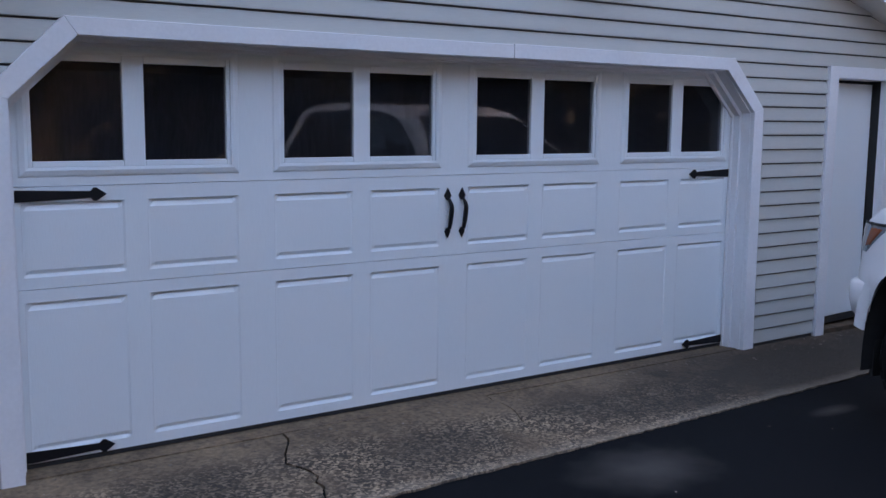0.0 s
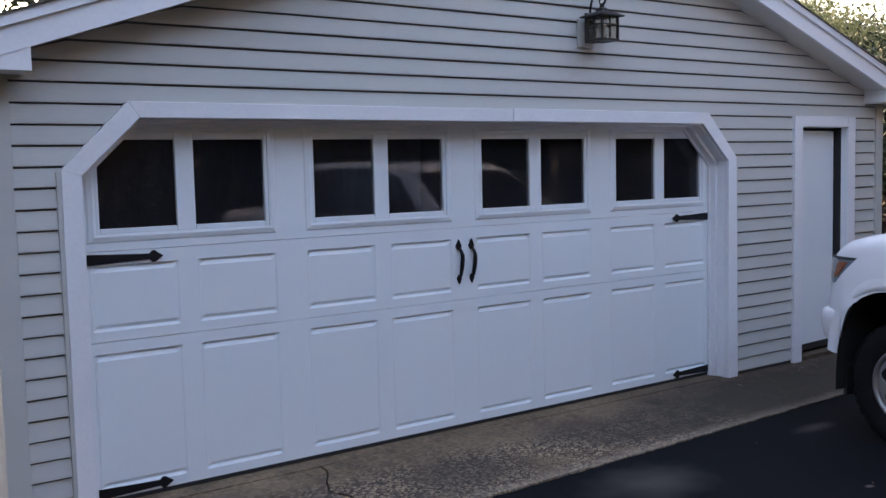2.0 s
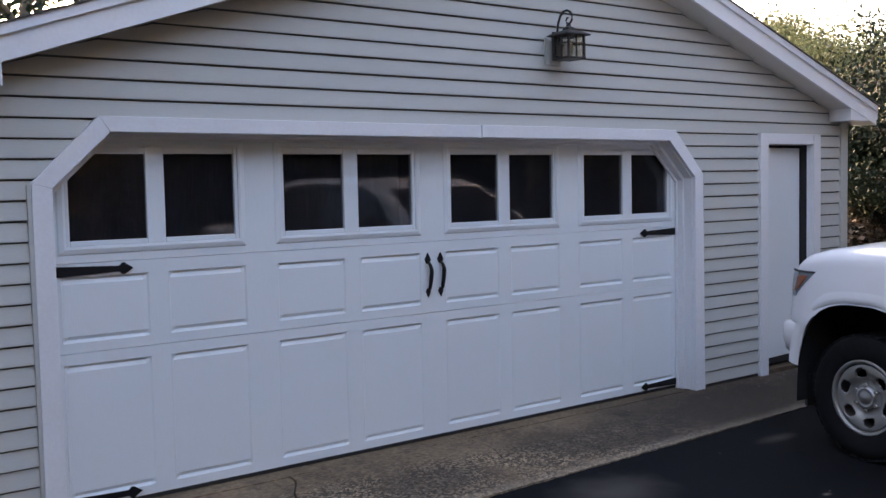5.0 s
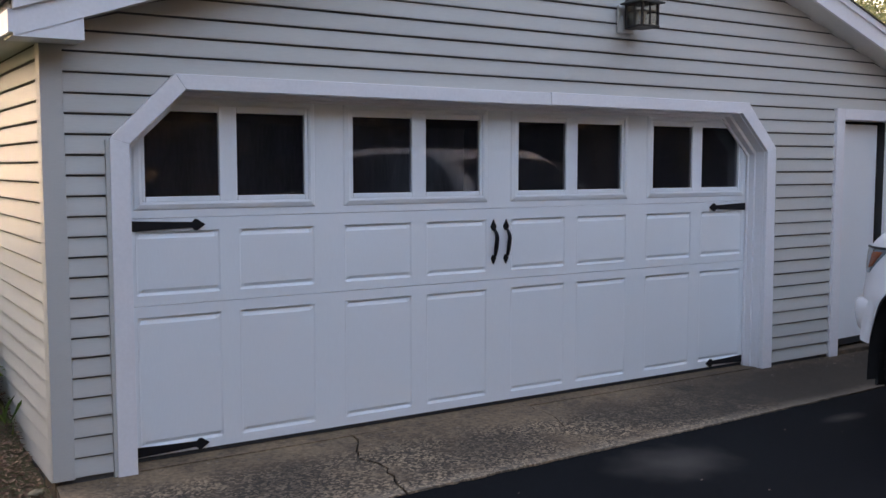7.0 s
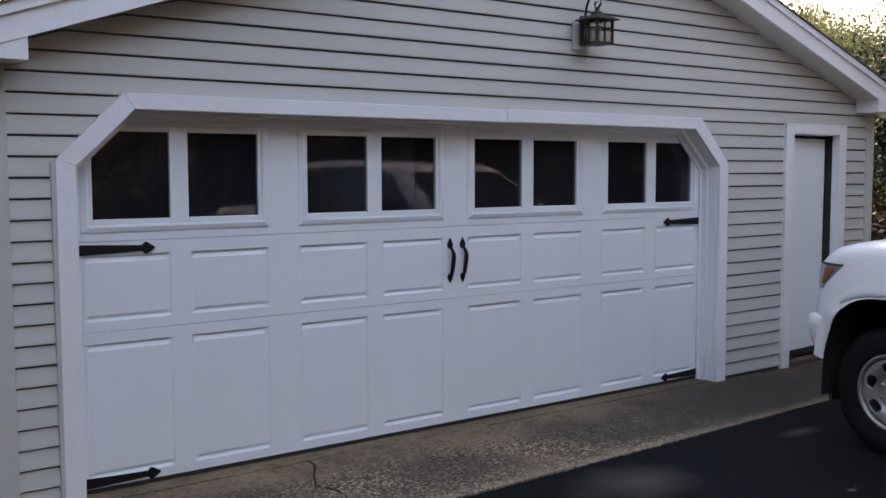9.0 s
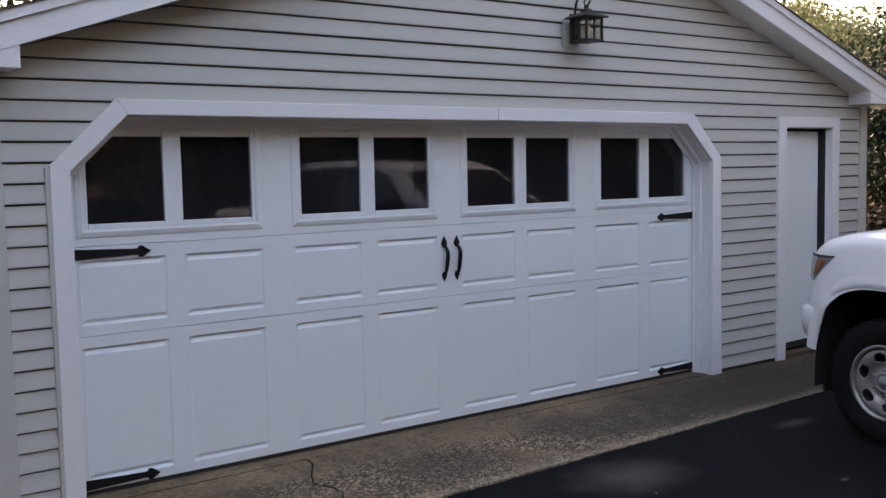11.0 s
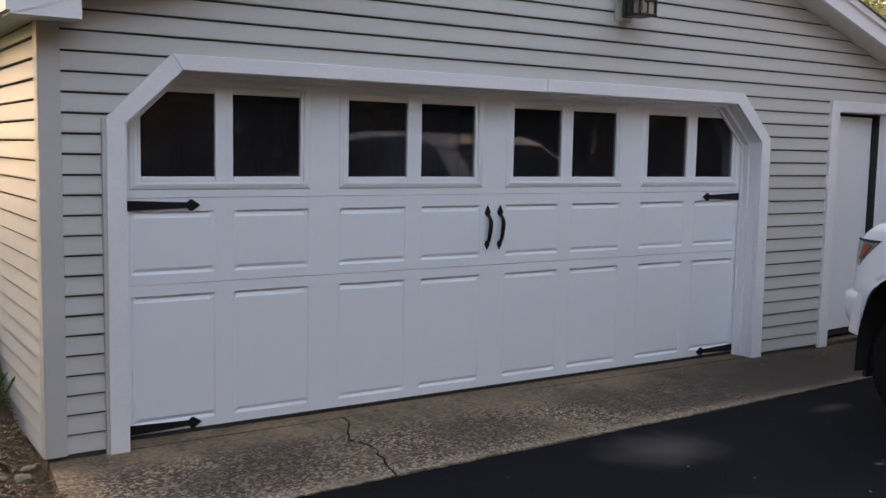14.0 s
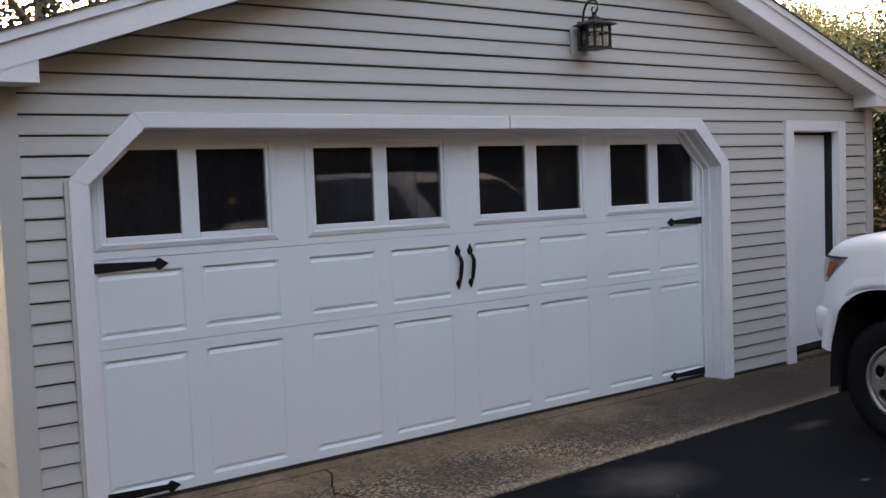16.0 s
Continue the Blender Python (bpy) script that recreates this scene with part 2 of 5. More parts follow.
def asphalt_mat():
    """Sealed asphalt with a few dusty, pale, worn places."""
    m = mat("sealed_asphalt", (0.0064, 0.0069, 0.0082), 0.82, vary=0.35, fine=120, coarse=0.8, bump=0.003, bump_scale=160, spec=0.06)
    n, l = m.node_tree.nodes, m.node_tree.links
    b = n["Principled BSDF"]
    old = b.inputs["Base Color"].links[0].from_socket
    co = n["Texture Coordinate"]
    for cx, cy, rx, ry, top in ((0.13, -1.26, 0.48, 0.34, 0.55), (1.76, -1.18, 0.24, 0.09, 0.55), (-0.35, -2.1, 0.5, 0.2, 0.25), (1.78, -2.07, 0.16, 0.05, 0.8), (0.97, -2.03, 0.045, 0.028, 1.0), (1.35, -2.35, 0.35, 0.1, 0.4)):
        mp = n.new("ShaderNodeMapping")
        mp.inputs["Location"].default_value = (-cx / rx, -cy / ry, 0)
        mp.inputs["Scale"].default_value = (1 / rx, 1 / ry, 0)
        l.new(co.outputs["Object"], mp.inputs[0])
        ln = n.new("ShaderNodeVectorMath")
        ln.operation = "LENGTH"
        l.new(mp.outputs[0], ln.inputs[0])
        ns = n.new("ShaderNodeTexNoise")
        ns.inputs["Scale"].default_value, ns.inputs["Detail"].default_value = 5.0, 7
        l.new(co.outputs["Object"], ns.inputs["Vector"])
        ad = n.new("ShaderNodeMath")
        ad.operation = "MULTIPLY_ADD"
        ad.inputs[1].default_value = 0.7
        l.new(ns.outputs["Fac"], ad.inputs[0])
        l.new(ln.outputs["Value"], ad.inputs[2])
        mr = n.new("ShaderNodeMapRange")
        mr.inputs["From Min"].default_value, mr.inputs["From Max"].default_value = 1.30, 0.45
        mr.inputs["To Min"].default_value, mr.inputs["To Max"].default_value = 0.0, top
        l.new(ad.outputs[0], mr.inputs["Value"])
        mx = n.new("ShaderNodeMix")
        mx.data_type = "RGBA"
        mx.inputs["B"].default_value = (0.095, 0.085, 0.075, 1)
        l.new(mr.outputs[0], mx.inputs["Factor"])
        l.new(old, mx.inputs["A"])
        old = mx.outputs["Result"]
    l.new(old, b.inputs["Base Color"])
    return m


M_CONCRETE, M_ASPHALT = concrete_mat(), asphalt_mat()
M_SOIL = mat("soil_and_lawn", (0.045, 0.036, 0.022), 0.95, vary=0.4, fine=18, coarse=0.5, tint=(0.07, 0.09, 0.03), bump=0.02, bump_scale=12)
M_DIRT = mat("dark_soil", (0.035, 0.028, 0.022), 0.95, vary=0.4, fine=30, bump=0.01)
M_STONE = mat("mossy_stone", (0.12, 0.10, 0.075), 0.9, vary=0.35, fine=20, coarse=4, tint=(0.15, 0.14, 0.085), bump=0.008)


# ---------------------------------------------------------------- mesh helpers
def ob_from(bm, name, material, parent=None, label=""):
    me = bpy.data.meshes.new(name)
    bm.normal_update()
    bm.to_mesh(me)
    bm.free()
    me.materials.append(material)
    ob = new(name, me)
    ob.parent = parent
    if label:
        ob["label"] = label
    return ob


def part(name, bm, material, parent, label=""):
    return ob_from(bm, name, material, parent, label)


def empty(name, m=None):
    ob = new(name)
    ob.empty_display_size = 0.1
    if m is not None:
        ob.matrix_basis = m
    return ob


def box(bm, x0, x1, y0, y1, z0, z1, bevel=0.0):
    r = bmesh.ops.create_cube(bm, size=1)
    vs = r["verts"]
    for v in vs:
        v.co = Vector((x0 + (v.co.x + 0.5) * (x1 - x0), y0 + (v.co.y + 0.5) * (y1 - y0), z0 + (v.co.z + 0.5) * (z1 - z0)))
    if bevel:
        es = list({e for v in vs for e in v.link_edges})
        bmesh.ops.bevel(bm, geom=es, offset=bevel, segments=2, affect="EDGES", profile=0.6)
    return vs


def boxed(x0, x1, y0, y1, z0, z1, bevel=0.0):
    bm = bmesh.new()
    box(bm, x0, x1, y0, y1, z0, z1, bevel)
    return bm


def prism(bm, outline, axis, a, b, bevel=0.0):
    """Extrudes an outline (list of 2D points) along an axis from a to b."""
    def at(p, w):
        return {"x": (w, p[0], p[1]), "y": (p[0], w, p[1]), "z": (p[0], p[1], w)}[axis]
    va = [bm.verts.new(at(p, a)) for p in outline]
    vb = [bm.verts.new(at(p, b)) for p in outline]
    n = len(outline)
    fs = [bm.faces.new(va), bm.faces.new(vb[::-1])]
    for i in range(n):
        fs.append(bm.faces.new((va[i], vb[i], vb[(i + 1) % n], va[(i + 1) % n])))
    bmesh.ops.recalc_face_normals(bm, faces=fs)
    if bevel:
        bmesh.ops.bevel(bm, geom=list({e for f in fs for e in f.edges}), offset=bevel, segments=2, affect="EDGES", profile=0.6)
    return bm


def tube(bm, pts, radii, seg=10, cap=True):
    """A round tube through points."""
    pts = [Vector(p) for p in pts]
    rings = []
    for i, p in enumerate(pts):
        d = (pts[min(i + 1, len(pts) - 1)] - pts[max(i - 1, 0)]).normalized()
        q = d.to_track_quat("Z", "Y")
        r = radii[i] if hasattr(radii, "__len__") else radii
        rings.append([bm.verts.new(p + q @ Vector((r * math.cos(2 * math.pi * k / seg), r * math.sin(2 * math.pi * k / seg), 0))) for k in range(seg)])
    for a, b in zip(rings, rings[1:]):
        for k in range(seg):
            f = bm.faces.new((a[k], a[(k + 1) % seg], b[(k + 1) % seg], b[k]))
            f.smooth = True
    if cap:
        bm.faces.new(rings[0][::-1])
        bm.faces.new(rings[-1])
    return bm


def lathe(bm, profile, seg=48, axis="y", closed=False):
    """Turns (radius, along) points round an axis through the origin."""
    rings = []
    for r, h in profile:
        ring = []
        for k in range(seg):
            a = 2 * math.pi * k / seg
            c, s = r * math.cos(a), r * math.sin(a)
            ring.append(bm.verts.new((c, h, s) if axis == "y" else (c, s, h)))
        rings.append(ring)
    pairs = list(zip(rings, rings[1:])) + ([(rings[-1], rings[0])] if closed else [])
    fs = []
    for a, b in pairs:
        for k in range(seg):
            f = bm.faces.new((a[k], a[(k + 1) % seg], b[(k + 1) % seg], b[k]))
            f.smooth = True
            fs.append(f)
    bmesh.ops.recalc_face_normals(bm, faces=fs)
    return bm


# ---------------------------------------------------------------- ground
def steps(lo, hi, fine, a, b):
    """Grid lines: close together between a and b, wider and wider beyond."""
    out, v, d = [], a, fine
    while v < b:
        out.append(v)
        v += fine
    while v < hi:
        out.append(v)
        d *= 1.5
        v += d
    out.append(hi)
    v, d = a - fine, fine
    while v > lo:
        out.insert(0, v)
        d *= 1.5
        v -= d
    return [lo] + out


def smooth(a, b, v):
    t = max(0.0, min(1.0, (v - a) / (b - a)))
    return t * t * (3 - 2 * t)


def ground_z(x, y):
    bank = smooth(-2.68, -2.80, x)
    rise = 0.16 + 0.75 * smooth(-0.1, 3.4, y) + 0.2 * smooth(3.5, 12, y)
    rough = 0.025 * noise.noise(Vector((x * 2.1, y * 2.1, 0.3)))
    edge = smooth(-2.2, -0.6, y)
    return -0.17 + bank * edge * (rise + rough)


def build_ground():
    xs, ys = steps(-700, 700, 0.22, -6.2, -2.4), steps(-700, 700, 0.25, -3, 6)
    bm = bmesh.new()
    grid = [[bm.verts.new((x, y, ground_z(x, y))) for x in xs] for y in ys]
    for r0, r1 in zip(grid, grid[1:]):
        for i in range(len(xs) - 1):
            f = bm.faces.new((r0[i], r0[i + 1], r1[i + 1], r1[i]))
            f.smooth = True
    g = ob_from(bm, "ground", M_SOIL)
    tagged(g, "dark soil and thin lawn round the garage", "ground", kind="structure")
    bm = bmesh.new()
    lines = [[(-7.5, -1.4, -0.036), (-2.85, -0.55, -0.036), (16, -0.4, -0.036)], [(-7.5, -1.5, -0.038), (-2.85, -1.2, -0.038), (16, -1.0, -0.038)], [(-7.5, -2.4, -0.040), (-2.85, -2.4, -0.040), (16, -2.4, -0.040)], [(-7.5, -5, -0.055), (-2.85, -5, -0.055), (16, -5, -0.055)], [(-7.5, -40, -0.10), (-2.85, -40, -0.10), (16, -40, -0.10)]]
    rows = [[bm.verts.new(p) for p in ln] for ln in lines]
    for a, b in zip(rows, rows[1:]):
        for i in range(2):
            bm.faces.new((a[i], b[i], b[i + 1], a[i + 1]))
    ret = bmesh.ops.extrude_face_region(bm, geom=list(bm.faces))
    for v in [e for e in ret["geom"] if isinstance(e, bmesh.types.BMVert)]:
        v.co.z -= 0.22
    bmesh.ops.recalc_face_normals(bm, faces=bm.faces)
    tagged(ob_from(bm, "road", M_ASPHALT), "black sealed asphalt driveway with pale dusty patches", "driveway", kind="structure")


build_ground()


def build_apron():
    """The cracked concrete strip in front of the doors, in slabs between its cracks."""
    pav = empty("pavement")
    tagged(pav, "cracked weathered concrete apron before the garage doors", "pavement", kind="structure")

    def ragged(pts, amount, seed, step=0.06):
        rnd, out = random.Random(seed), []
        for (ax, ay), (bx, by) in zip(pts, pts[1:]):
            k = max(1, int(math.hypot(bx - ax, by - ay) / step))
            for i in range(k):
                t = i / k
                out.append((ax + (bx - ax) * t + rnd.uniform(-amount, amount), ay + (by - ay) * t + rnd.uniform(-amount, amount)))
        return out + [pts[-1]]

    def edge_y(x):
        return -0.93 + (x + 1.46) * 0.030

    back = 0.022
    c1 = ragged([(-1.15, back), (-1.2, -0.12), (-1.33, -0.34), (-1.26, -0.5), (-1.36, edge_y(-1.36))], 0.012, 1)
    c2 = ragged([(0.14, back), (0.12, -0.25), (0.02, -0.5), (0.10, -0.72), (0.06, edge_y(0.06))], 0.014, 2)
    left = [(-2.80, back), (-2.83, -0.3), (-2.9, edge_y(-2.9))]
    right = [(7.2, back), (7.2, -0.6)]

    def front(x0, x1, seed):
        return ragged([(x0, edge_y(x0)), (x1, edge_y(x1))], 0.007, seed, 0.04)

    gap = 0.006
    lines = [left, c1, c2, right]
    for i in range(3):
        a = [(x + (gap if i else 0), y) for x, y in lines[i]]
        b = [(x - gap, y) for x, y in lines[i + 1]]
        low = front(a[-1][0], b[-1][0], 10 + i)[1:-1]
        outline = a + low + b[::-1]
        bm = bmesh.new()
        va = [bm.verts.new((x, y, 0.0 - 0.03 * smooth(0.0, -1.0, y) + (0.004 if i == 1 else 0))) for x, y in outline]
        vb = [bm.verts.new((x, y, -0.2)) for x, y in outline]
        n = len(outline)
        bm.faces.new(va)
        for k in range(n):
            bm.faces.new((va[k], vb[k], vb[(k + 1) % n], va[(k + 1) % n]))
        bmesh.ops.triangulate(bm, faces=[f for f in bm.faces if len(f.verts) > 4])
        bmesh.ops.recalc_face_normals(bm, faces=bm.faces)
        part("slab", bm, M_CONCRETE, pav)
    part("floor_lip", boxed(-2.80, 4.5, 0.046, 0.30, -0.2, 0.001), M_CONCRETE, pav)
    part("joint_soil", boxed(-2.76, 7.1, -0.55, 0.25, -0.22, -0.022), M_DIRT, pav)


build_apron()

# ---------------------------------------------------------------- garage shell
XL, XR, YB = -2.79, 4.523, 7.2
PEAK_X, PEAK_Z, SLOPE = 0.803, 3.445, 0.3445
WALL, OVER = 0.03, 0.232
COURSE, FIRST = 0.1, 0.0295
REC = 0.178
OX, OZ, OCX, OCZ = 2.406, 1.960, 2.112, 1.68          # clear opening: half width, top, and the cut corners
DX0, DX1, DZ = 3.352, 4.005, 1.947                    # side door opening


def under_roof(x):
    return PEAK_Z - SLOPE * abs(x - PEAK_X)


def wall_piece(bm, outline, y0=WALL, y1=WALL + 0.11):
    prism(bm, outline, "y", y0, y1)


def build_walls():
    bm = bmesh.new()
    ox = OX + 0.02
    wall_piece(bm, [(XL + 0.004, -0.15), (-ox, -0.15), (-ox, under_roof(-ox)), (XL + 0.004, under_roof(XL))])
    wall_piece(bm, [(ox, -0.15), (DX0 - 0.02, -0.15), (DX0 - 0.02, under_roof(DX0)), (ox, under_roof(ox))])
    wall_piece(bm, [(DX1 + 0.02, -0.15), (XR - 0.004, -0.15), (XR - 0.004, under_roof(XR)), (DX1 + 0.02, under_roof(DX1))])
    wall_piece(bm, [(DX0 - 0.02, DZ + 0.02), (DX1 + 0.02, DZ + 0.02), (DX1 + 0.02, under_roof(DX1)), (DX0 - 0.02, under_roof(DX0))])
    wall_piece(bm, [(-ox, OZ + 0.02), (ox, OZ + 0.02), (ox, under_roof(ox)), (PEAK_X, PEAK_Z), (-ox, under_roof(-ox))])
    for s in (-1, 1):
        tri = [(s * ox, OCZ), (s * ox, OZ + 0.02), (s * OCX, OZ + 0.02)]
        wall_piece(bm, tri if s > 0 else tri[::-1])
    front = ob_from(bm, "wall_front", M_LAP_SHADE)
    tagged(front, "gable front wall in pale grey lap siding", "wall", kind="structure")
    left = ob_from(boxed(XL, XL + 0.11, WALL + 0.114, YB, -0.15, under_roof(XL)), "wall_left", M_LAP_SHADE)
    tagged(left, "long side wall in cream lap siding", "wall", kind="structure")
    right = ob_from(boxed(XR - 0.11, XR, WALL + 0.114, YB, -0.15, under_roof(XR)), "wall_right", M_LAP_SHADE)
    tagged(right, "far side wall in pale lap siding", "wall", kind="structure")
    bm = prism(bmesh.new(), [(XL + 0.05, -0.15), (XR - 0.05, -0.15), (XR - 0.05, under_roof(XR)), (PEAK_X, PEAK_Z), (XL + 0.05, under_roof(XL))], "y", YB - 0.11, YB)
    tagged(ob_from(bm, "wall_back", M_INSIDE), "plain back wall of the garage", "wall", kind="structure")
    tagged(ob_from(boxed(XL + 0.05, XR - 0.05, 0.305, YB - 0.05, -0.2, 0.0), "floor", M_FLOOR), "bare concrete garage floor", "floor", kind="structure")
    tagged(ob_from(boxed(XL + 0.05, XR - 0.05, WALL + 0.05, YB - 0.05, 2.12, 2.16), "ceiling", M_INSIDE), "dark unlit garage ceiling", "ceiling", kind="structure")
    return front, left, right


wall_front, wall_left, wall_right = build_walls()


def build_roof():
    roof = empty("roof")
    tagged(roof, "low gable roof with white rake boards and dark shingles", "roof", kind="structure")
    yf = WALL - OVER
    ends = {-1: XL - 0.17, 1: XR + 0.14}
    for s in (-1, 1):
        xe = ends[s]
        pk, en = (PEAK_X, PEAK_Z), (xe, under_roof(xe))

        def band(lo, hi, y0, y1, x_end=xe):
            e = under_roof(x_end)
            o = [(PEAK_X, PEAK_Z + lo), (x_end, e + lo), (x_end, e + hi), (PEAK_X, PEAK_Z + hi)]
            return prism(bmesh.new(), o if s > 0 else o[::-1], "y", y0, y1)

        part("rake_board", band(0.0, 0.118, yf, yf + 0.022), M_TRIM, roof, "white painted rake board")
        part("drip_board", band(0.118, 0.168, yf - 0.018, yf + 0.020), M_TRIM, roof, "white upper rake trim strip")
        part("soffit", band(0.004, 0.022, yf + 0.023, WALL + 0.004, xe), M_SOFFIT, roof, "pale vinyl rake soffit")
        part("deck", band(0.100, 0.166, yf + 0.022, YB + 0.2, xe + s * 0.004), M_INSIDE, roof)
        # eave fascia and soffit along the side
        zf = under_roof(xe)
        x0, x1 = sorted((xe, xe + s * 0.02))
        part("eave_fascia", boxed(x0, x1, yf, YB + 0.2, 2.165, zf + 0.118), M_TRIM, roof, "white eave fascia board")
        x0, x1 = sorted((xe - s * 0.002, (XL if s < 0 else XR)))
        part("eave_soffit", boxed(x0, x1, WALL + 0.002, YB + 0.2, 2.170, 2.185), M_SOFFIT, roof, "pale eave soffit")
        # boxed return at the front corner
        inner = -2.652 if s < 0 else 4.26
        x0, x1 = sorted((xe, inner))
        top = lambda x: under_roof(x) + 0.002
        o = [(x0, 2.150), (x1, 2.150), (x1, top(x1)), (x0, top(x0))]
        part("eave_return", prism(bmesh.new(), o, "y", yf + 0.004, WALL - 0.018), M_TRIM, roof, "white boxed eave return")
        # courses of shingles seen from their edges
        k = 0
        run = math.hypot(xe - PEAK_X, PEAK_Z - zf)
        ux, uz = (xe - PEAK_X) / run, (zf - PEAK_Z) / run
        nx, nz = -uz * s, abs(ux)
        d = run + 0.03
        while d > 0:
            a, b = d, max(0.0, d - 0.16)
            pts = []
            for dd, h in ((a, 0.1695), (a, 0.180), (b, 0.173), (b, 0.1685)):
                pts.append((PEAK_X + ux * dd, PEAK_Z + uz * dd + h))
            bm = prism(bmesh.new(), pts, "y", yf - 0.03, YB + 0.22)
            part("shingle_course", bm, M_SHINGLE, roof)
            d -= 0.14
    part("ridge_cap", prism(bmesh.new(), [(PEAK_X - 0.15, PEAK_Z + 0.125), (PEAK_X, PEAK_Z + 0.181), (PEAK_X + 0.15, PEAK_Z + 0.125), (PEAK_X, PEAK_Z + 0.193)], "y", yf - 0.03, YB + 0.22), M_SHINGLE, roof)


build_roof()


def build_trim():
    """Boards round the big opening, their jambs and stops; J-channels; corner boards; side door casing."""
    t = empty("trim")
    tagged(t, "white painted board casing with cut corners round the garage door", "casing", kind="structure")
    w = 0.088
    out = [(-2.506, -0.01), (-2.502, 1.706), (-2.168, 2.039), (2.178, 2.041), (2.5, 1.71), (2.518, -0.01)]
    inn = [(-OX, -0.01), (-OX, OCZ), (-OCX, OZ), (OCX, OZ), (OX, OCZ), (OX, -0.01)]
    y0, y1 = -0.004, WALL - 0.001
    sh = 0.0012
    for i in range(5):
        a, b, c, d = out[i], out[i + 1], inn[i + 1], inn[i]
        if i == 2:
            mid = 0.28
            part("casing_board", prism(bmesh.new(), [a, (mid - sh, a[1]), (mid - sh, d[1]), d], "y", y0, y1, 0.003), M_TRIM, t)
            part("casing_board", prism(bmesh.new(), [(mid + sh, b[1] + 0.002), b, c, (mid + sh, c[1] + 0.002)], "y", y0 - 0.003, y1, 0.003), M_TRIM, t)
        else:
            part("casing_board", prism(bmesh.new(), [a, b, c, d], "y", y0, y1, 0.003), M_TRIM, t)
    # jamb boards run back to the door, with a stop near it
    def offset(pts, k):
        res = []
        for x, z in pts:
            res.append((x - math.copysign(k, x) , z - (k if z > 1.0 else 0)))
        return res
    shell = [(-OX - 0.02, -0.01), (-OX - 0.02, OCZ + 0.008), (-OCX - 0.008, OZ + 0.02), (OCX + 0.008, OZ + 0.02), (OX + 0.02, OCZ + 0.008), (OX + 0.02, -0.01)]
    face = offset(inn, 0.003)
    stop = offset(inn, 0.022)
    stop2 = offset(inn, 0.036)
    for i in range(5):
        part("jamb_board", prism(bmesh.new(), [shell[i], shell[i + 1], face[i + 1], face[i]], "y", WALL, REC - 0.003), M_TRIM, t)
        part("door_stop", prism(bmesh.new(), [face[i], face[i + 1], stop[i + 1], stop[i]], "y", 0.105, REC - 0.004, 0.002), M_TRIM, t)
        part("weather_strip", prism(bmesh.new(), [stop[i], stop[i + 1], stop2[i + 1], stop2[i]], "y", 0.155, REC - 0.004), M_TRIM, t)
    # J-channels beside the casing
    for s in (-1, 1):
        x0, x1 = sorted((s * 2.501, s * 2.522))
        part("channel_strip", boxed(x0, x1, 0.004, WALL, 0.0, 1.70), M_SIDING, t)
    for s, xe in ((-1, XL), (1, XR)):
        c = empty("trim")
        tagged(c, "grey vinyl corner post of the garage", "corner post", kind="structure")
        x0, x1 = sorted((xe - s * 0.078, xe + s * 0.027))
        part("front_face", boxed(x0, x1, 0.004, WALL - 0.001, 0.022, 2.150, 0.003), M_SIDING, c)
        x0, x1 = sorted((xe + s * 0.0005, xe + s * 0.027))
        part("side_face", boxed(x0, x1, WALL, WALL + 0.07, 0.022, 2.165), M_SIDING, c)
    # side door casing
    d = empty("trim")
    tagged(d, "white painted casing of the side door", "casing", kind="structure")
    part("casing_board", boxed(3.246, DX0, -0.004, WALL - 0.001, 0.0, 2.034, 0.003), M_TRIM, d)
    part("casing_board", boxed(DX1, 4.11, -0.004, WALL - 0.001, 0.0, 2.034, 0.003), M_TRIM, d)
    part("casing_board", boxed(DX0 + 0.001, DX1 - 0.001, -0.003, WALL - 0.001, DZ, 2.034, 0.003), M_TRIM, d)
    part("jamb_board", boxed(DX0 - 0.02, DX0 + 0.002, WALL, 0.065, 0.0, DZ), M_TRIM, d)
    part("jamb_board", boxed(DX1 - 0.002, DX1 + 0.02, WALL, 0.065, 0.0, DZ), M_TRIM, d)
    # added black strip: paints the unlit edge of the opening behind the jamb
    part("weather_strip", boxed(DX1 - 0.004, DX1 + 0.02, 0.066, 0.16, 0.0, DZ), M_RUBBER, d, "black strip for the unlit gap beside the door")
    part("head_board", boxed(DX0 + 0.003, DX1 - 0.003, WALL, 0.17, DZ - 0.004, DZ + 0.019), M_TRIM, d)
    part("sill", boxed(DX0 - 0.02, DX1 + 0.02, 0.02, 0.22, -0.1, 0.035, 0.006), M_CONCRETE, d, "worn concrete sill")


build_trim()


def build_side_door():
    """A white slab door that stands ajar into the garage."""
    door = empty("door_1", pose(DX0 + 0.006, 0.075, 0, 0, 0, 4.5))
    tagged(door, "plain white side door standing slightly ajar", "door", kind="structure")
    w = 0.625
    part("door_leaf", boxed(0, w, 0, 0.04, 0.115, DZ - 0.03, 0.003), M_DOOR, door, "plain white door leaf")
    part("door_sweep", boxed(0.004, w - 0.004, 0.004, 0.036, 0.06, 0.113), M_RUBBER, door, "black rubber sweep")
    part("edge_strip", boxed(w + 0.0005, w + 0.004, 0.002, 0.038, 0.12, DZ - 0.02), M_BLACK, door)
    part("latch_plate", boxed(w + 0.0045, w + 0.012, -0.002, 0.03, 1.50, 1.60, 0.002), M_CHROME, door, "small metal latch plate")


build_side_door()


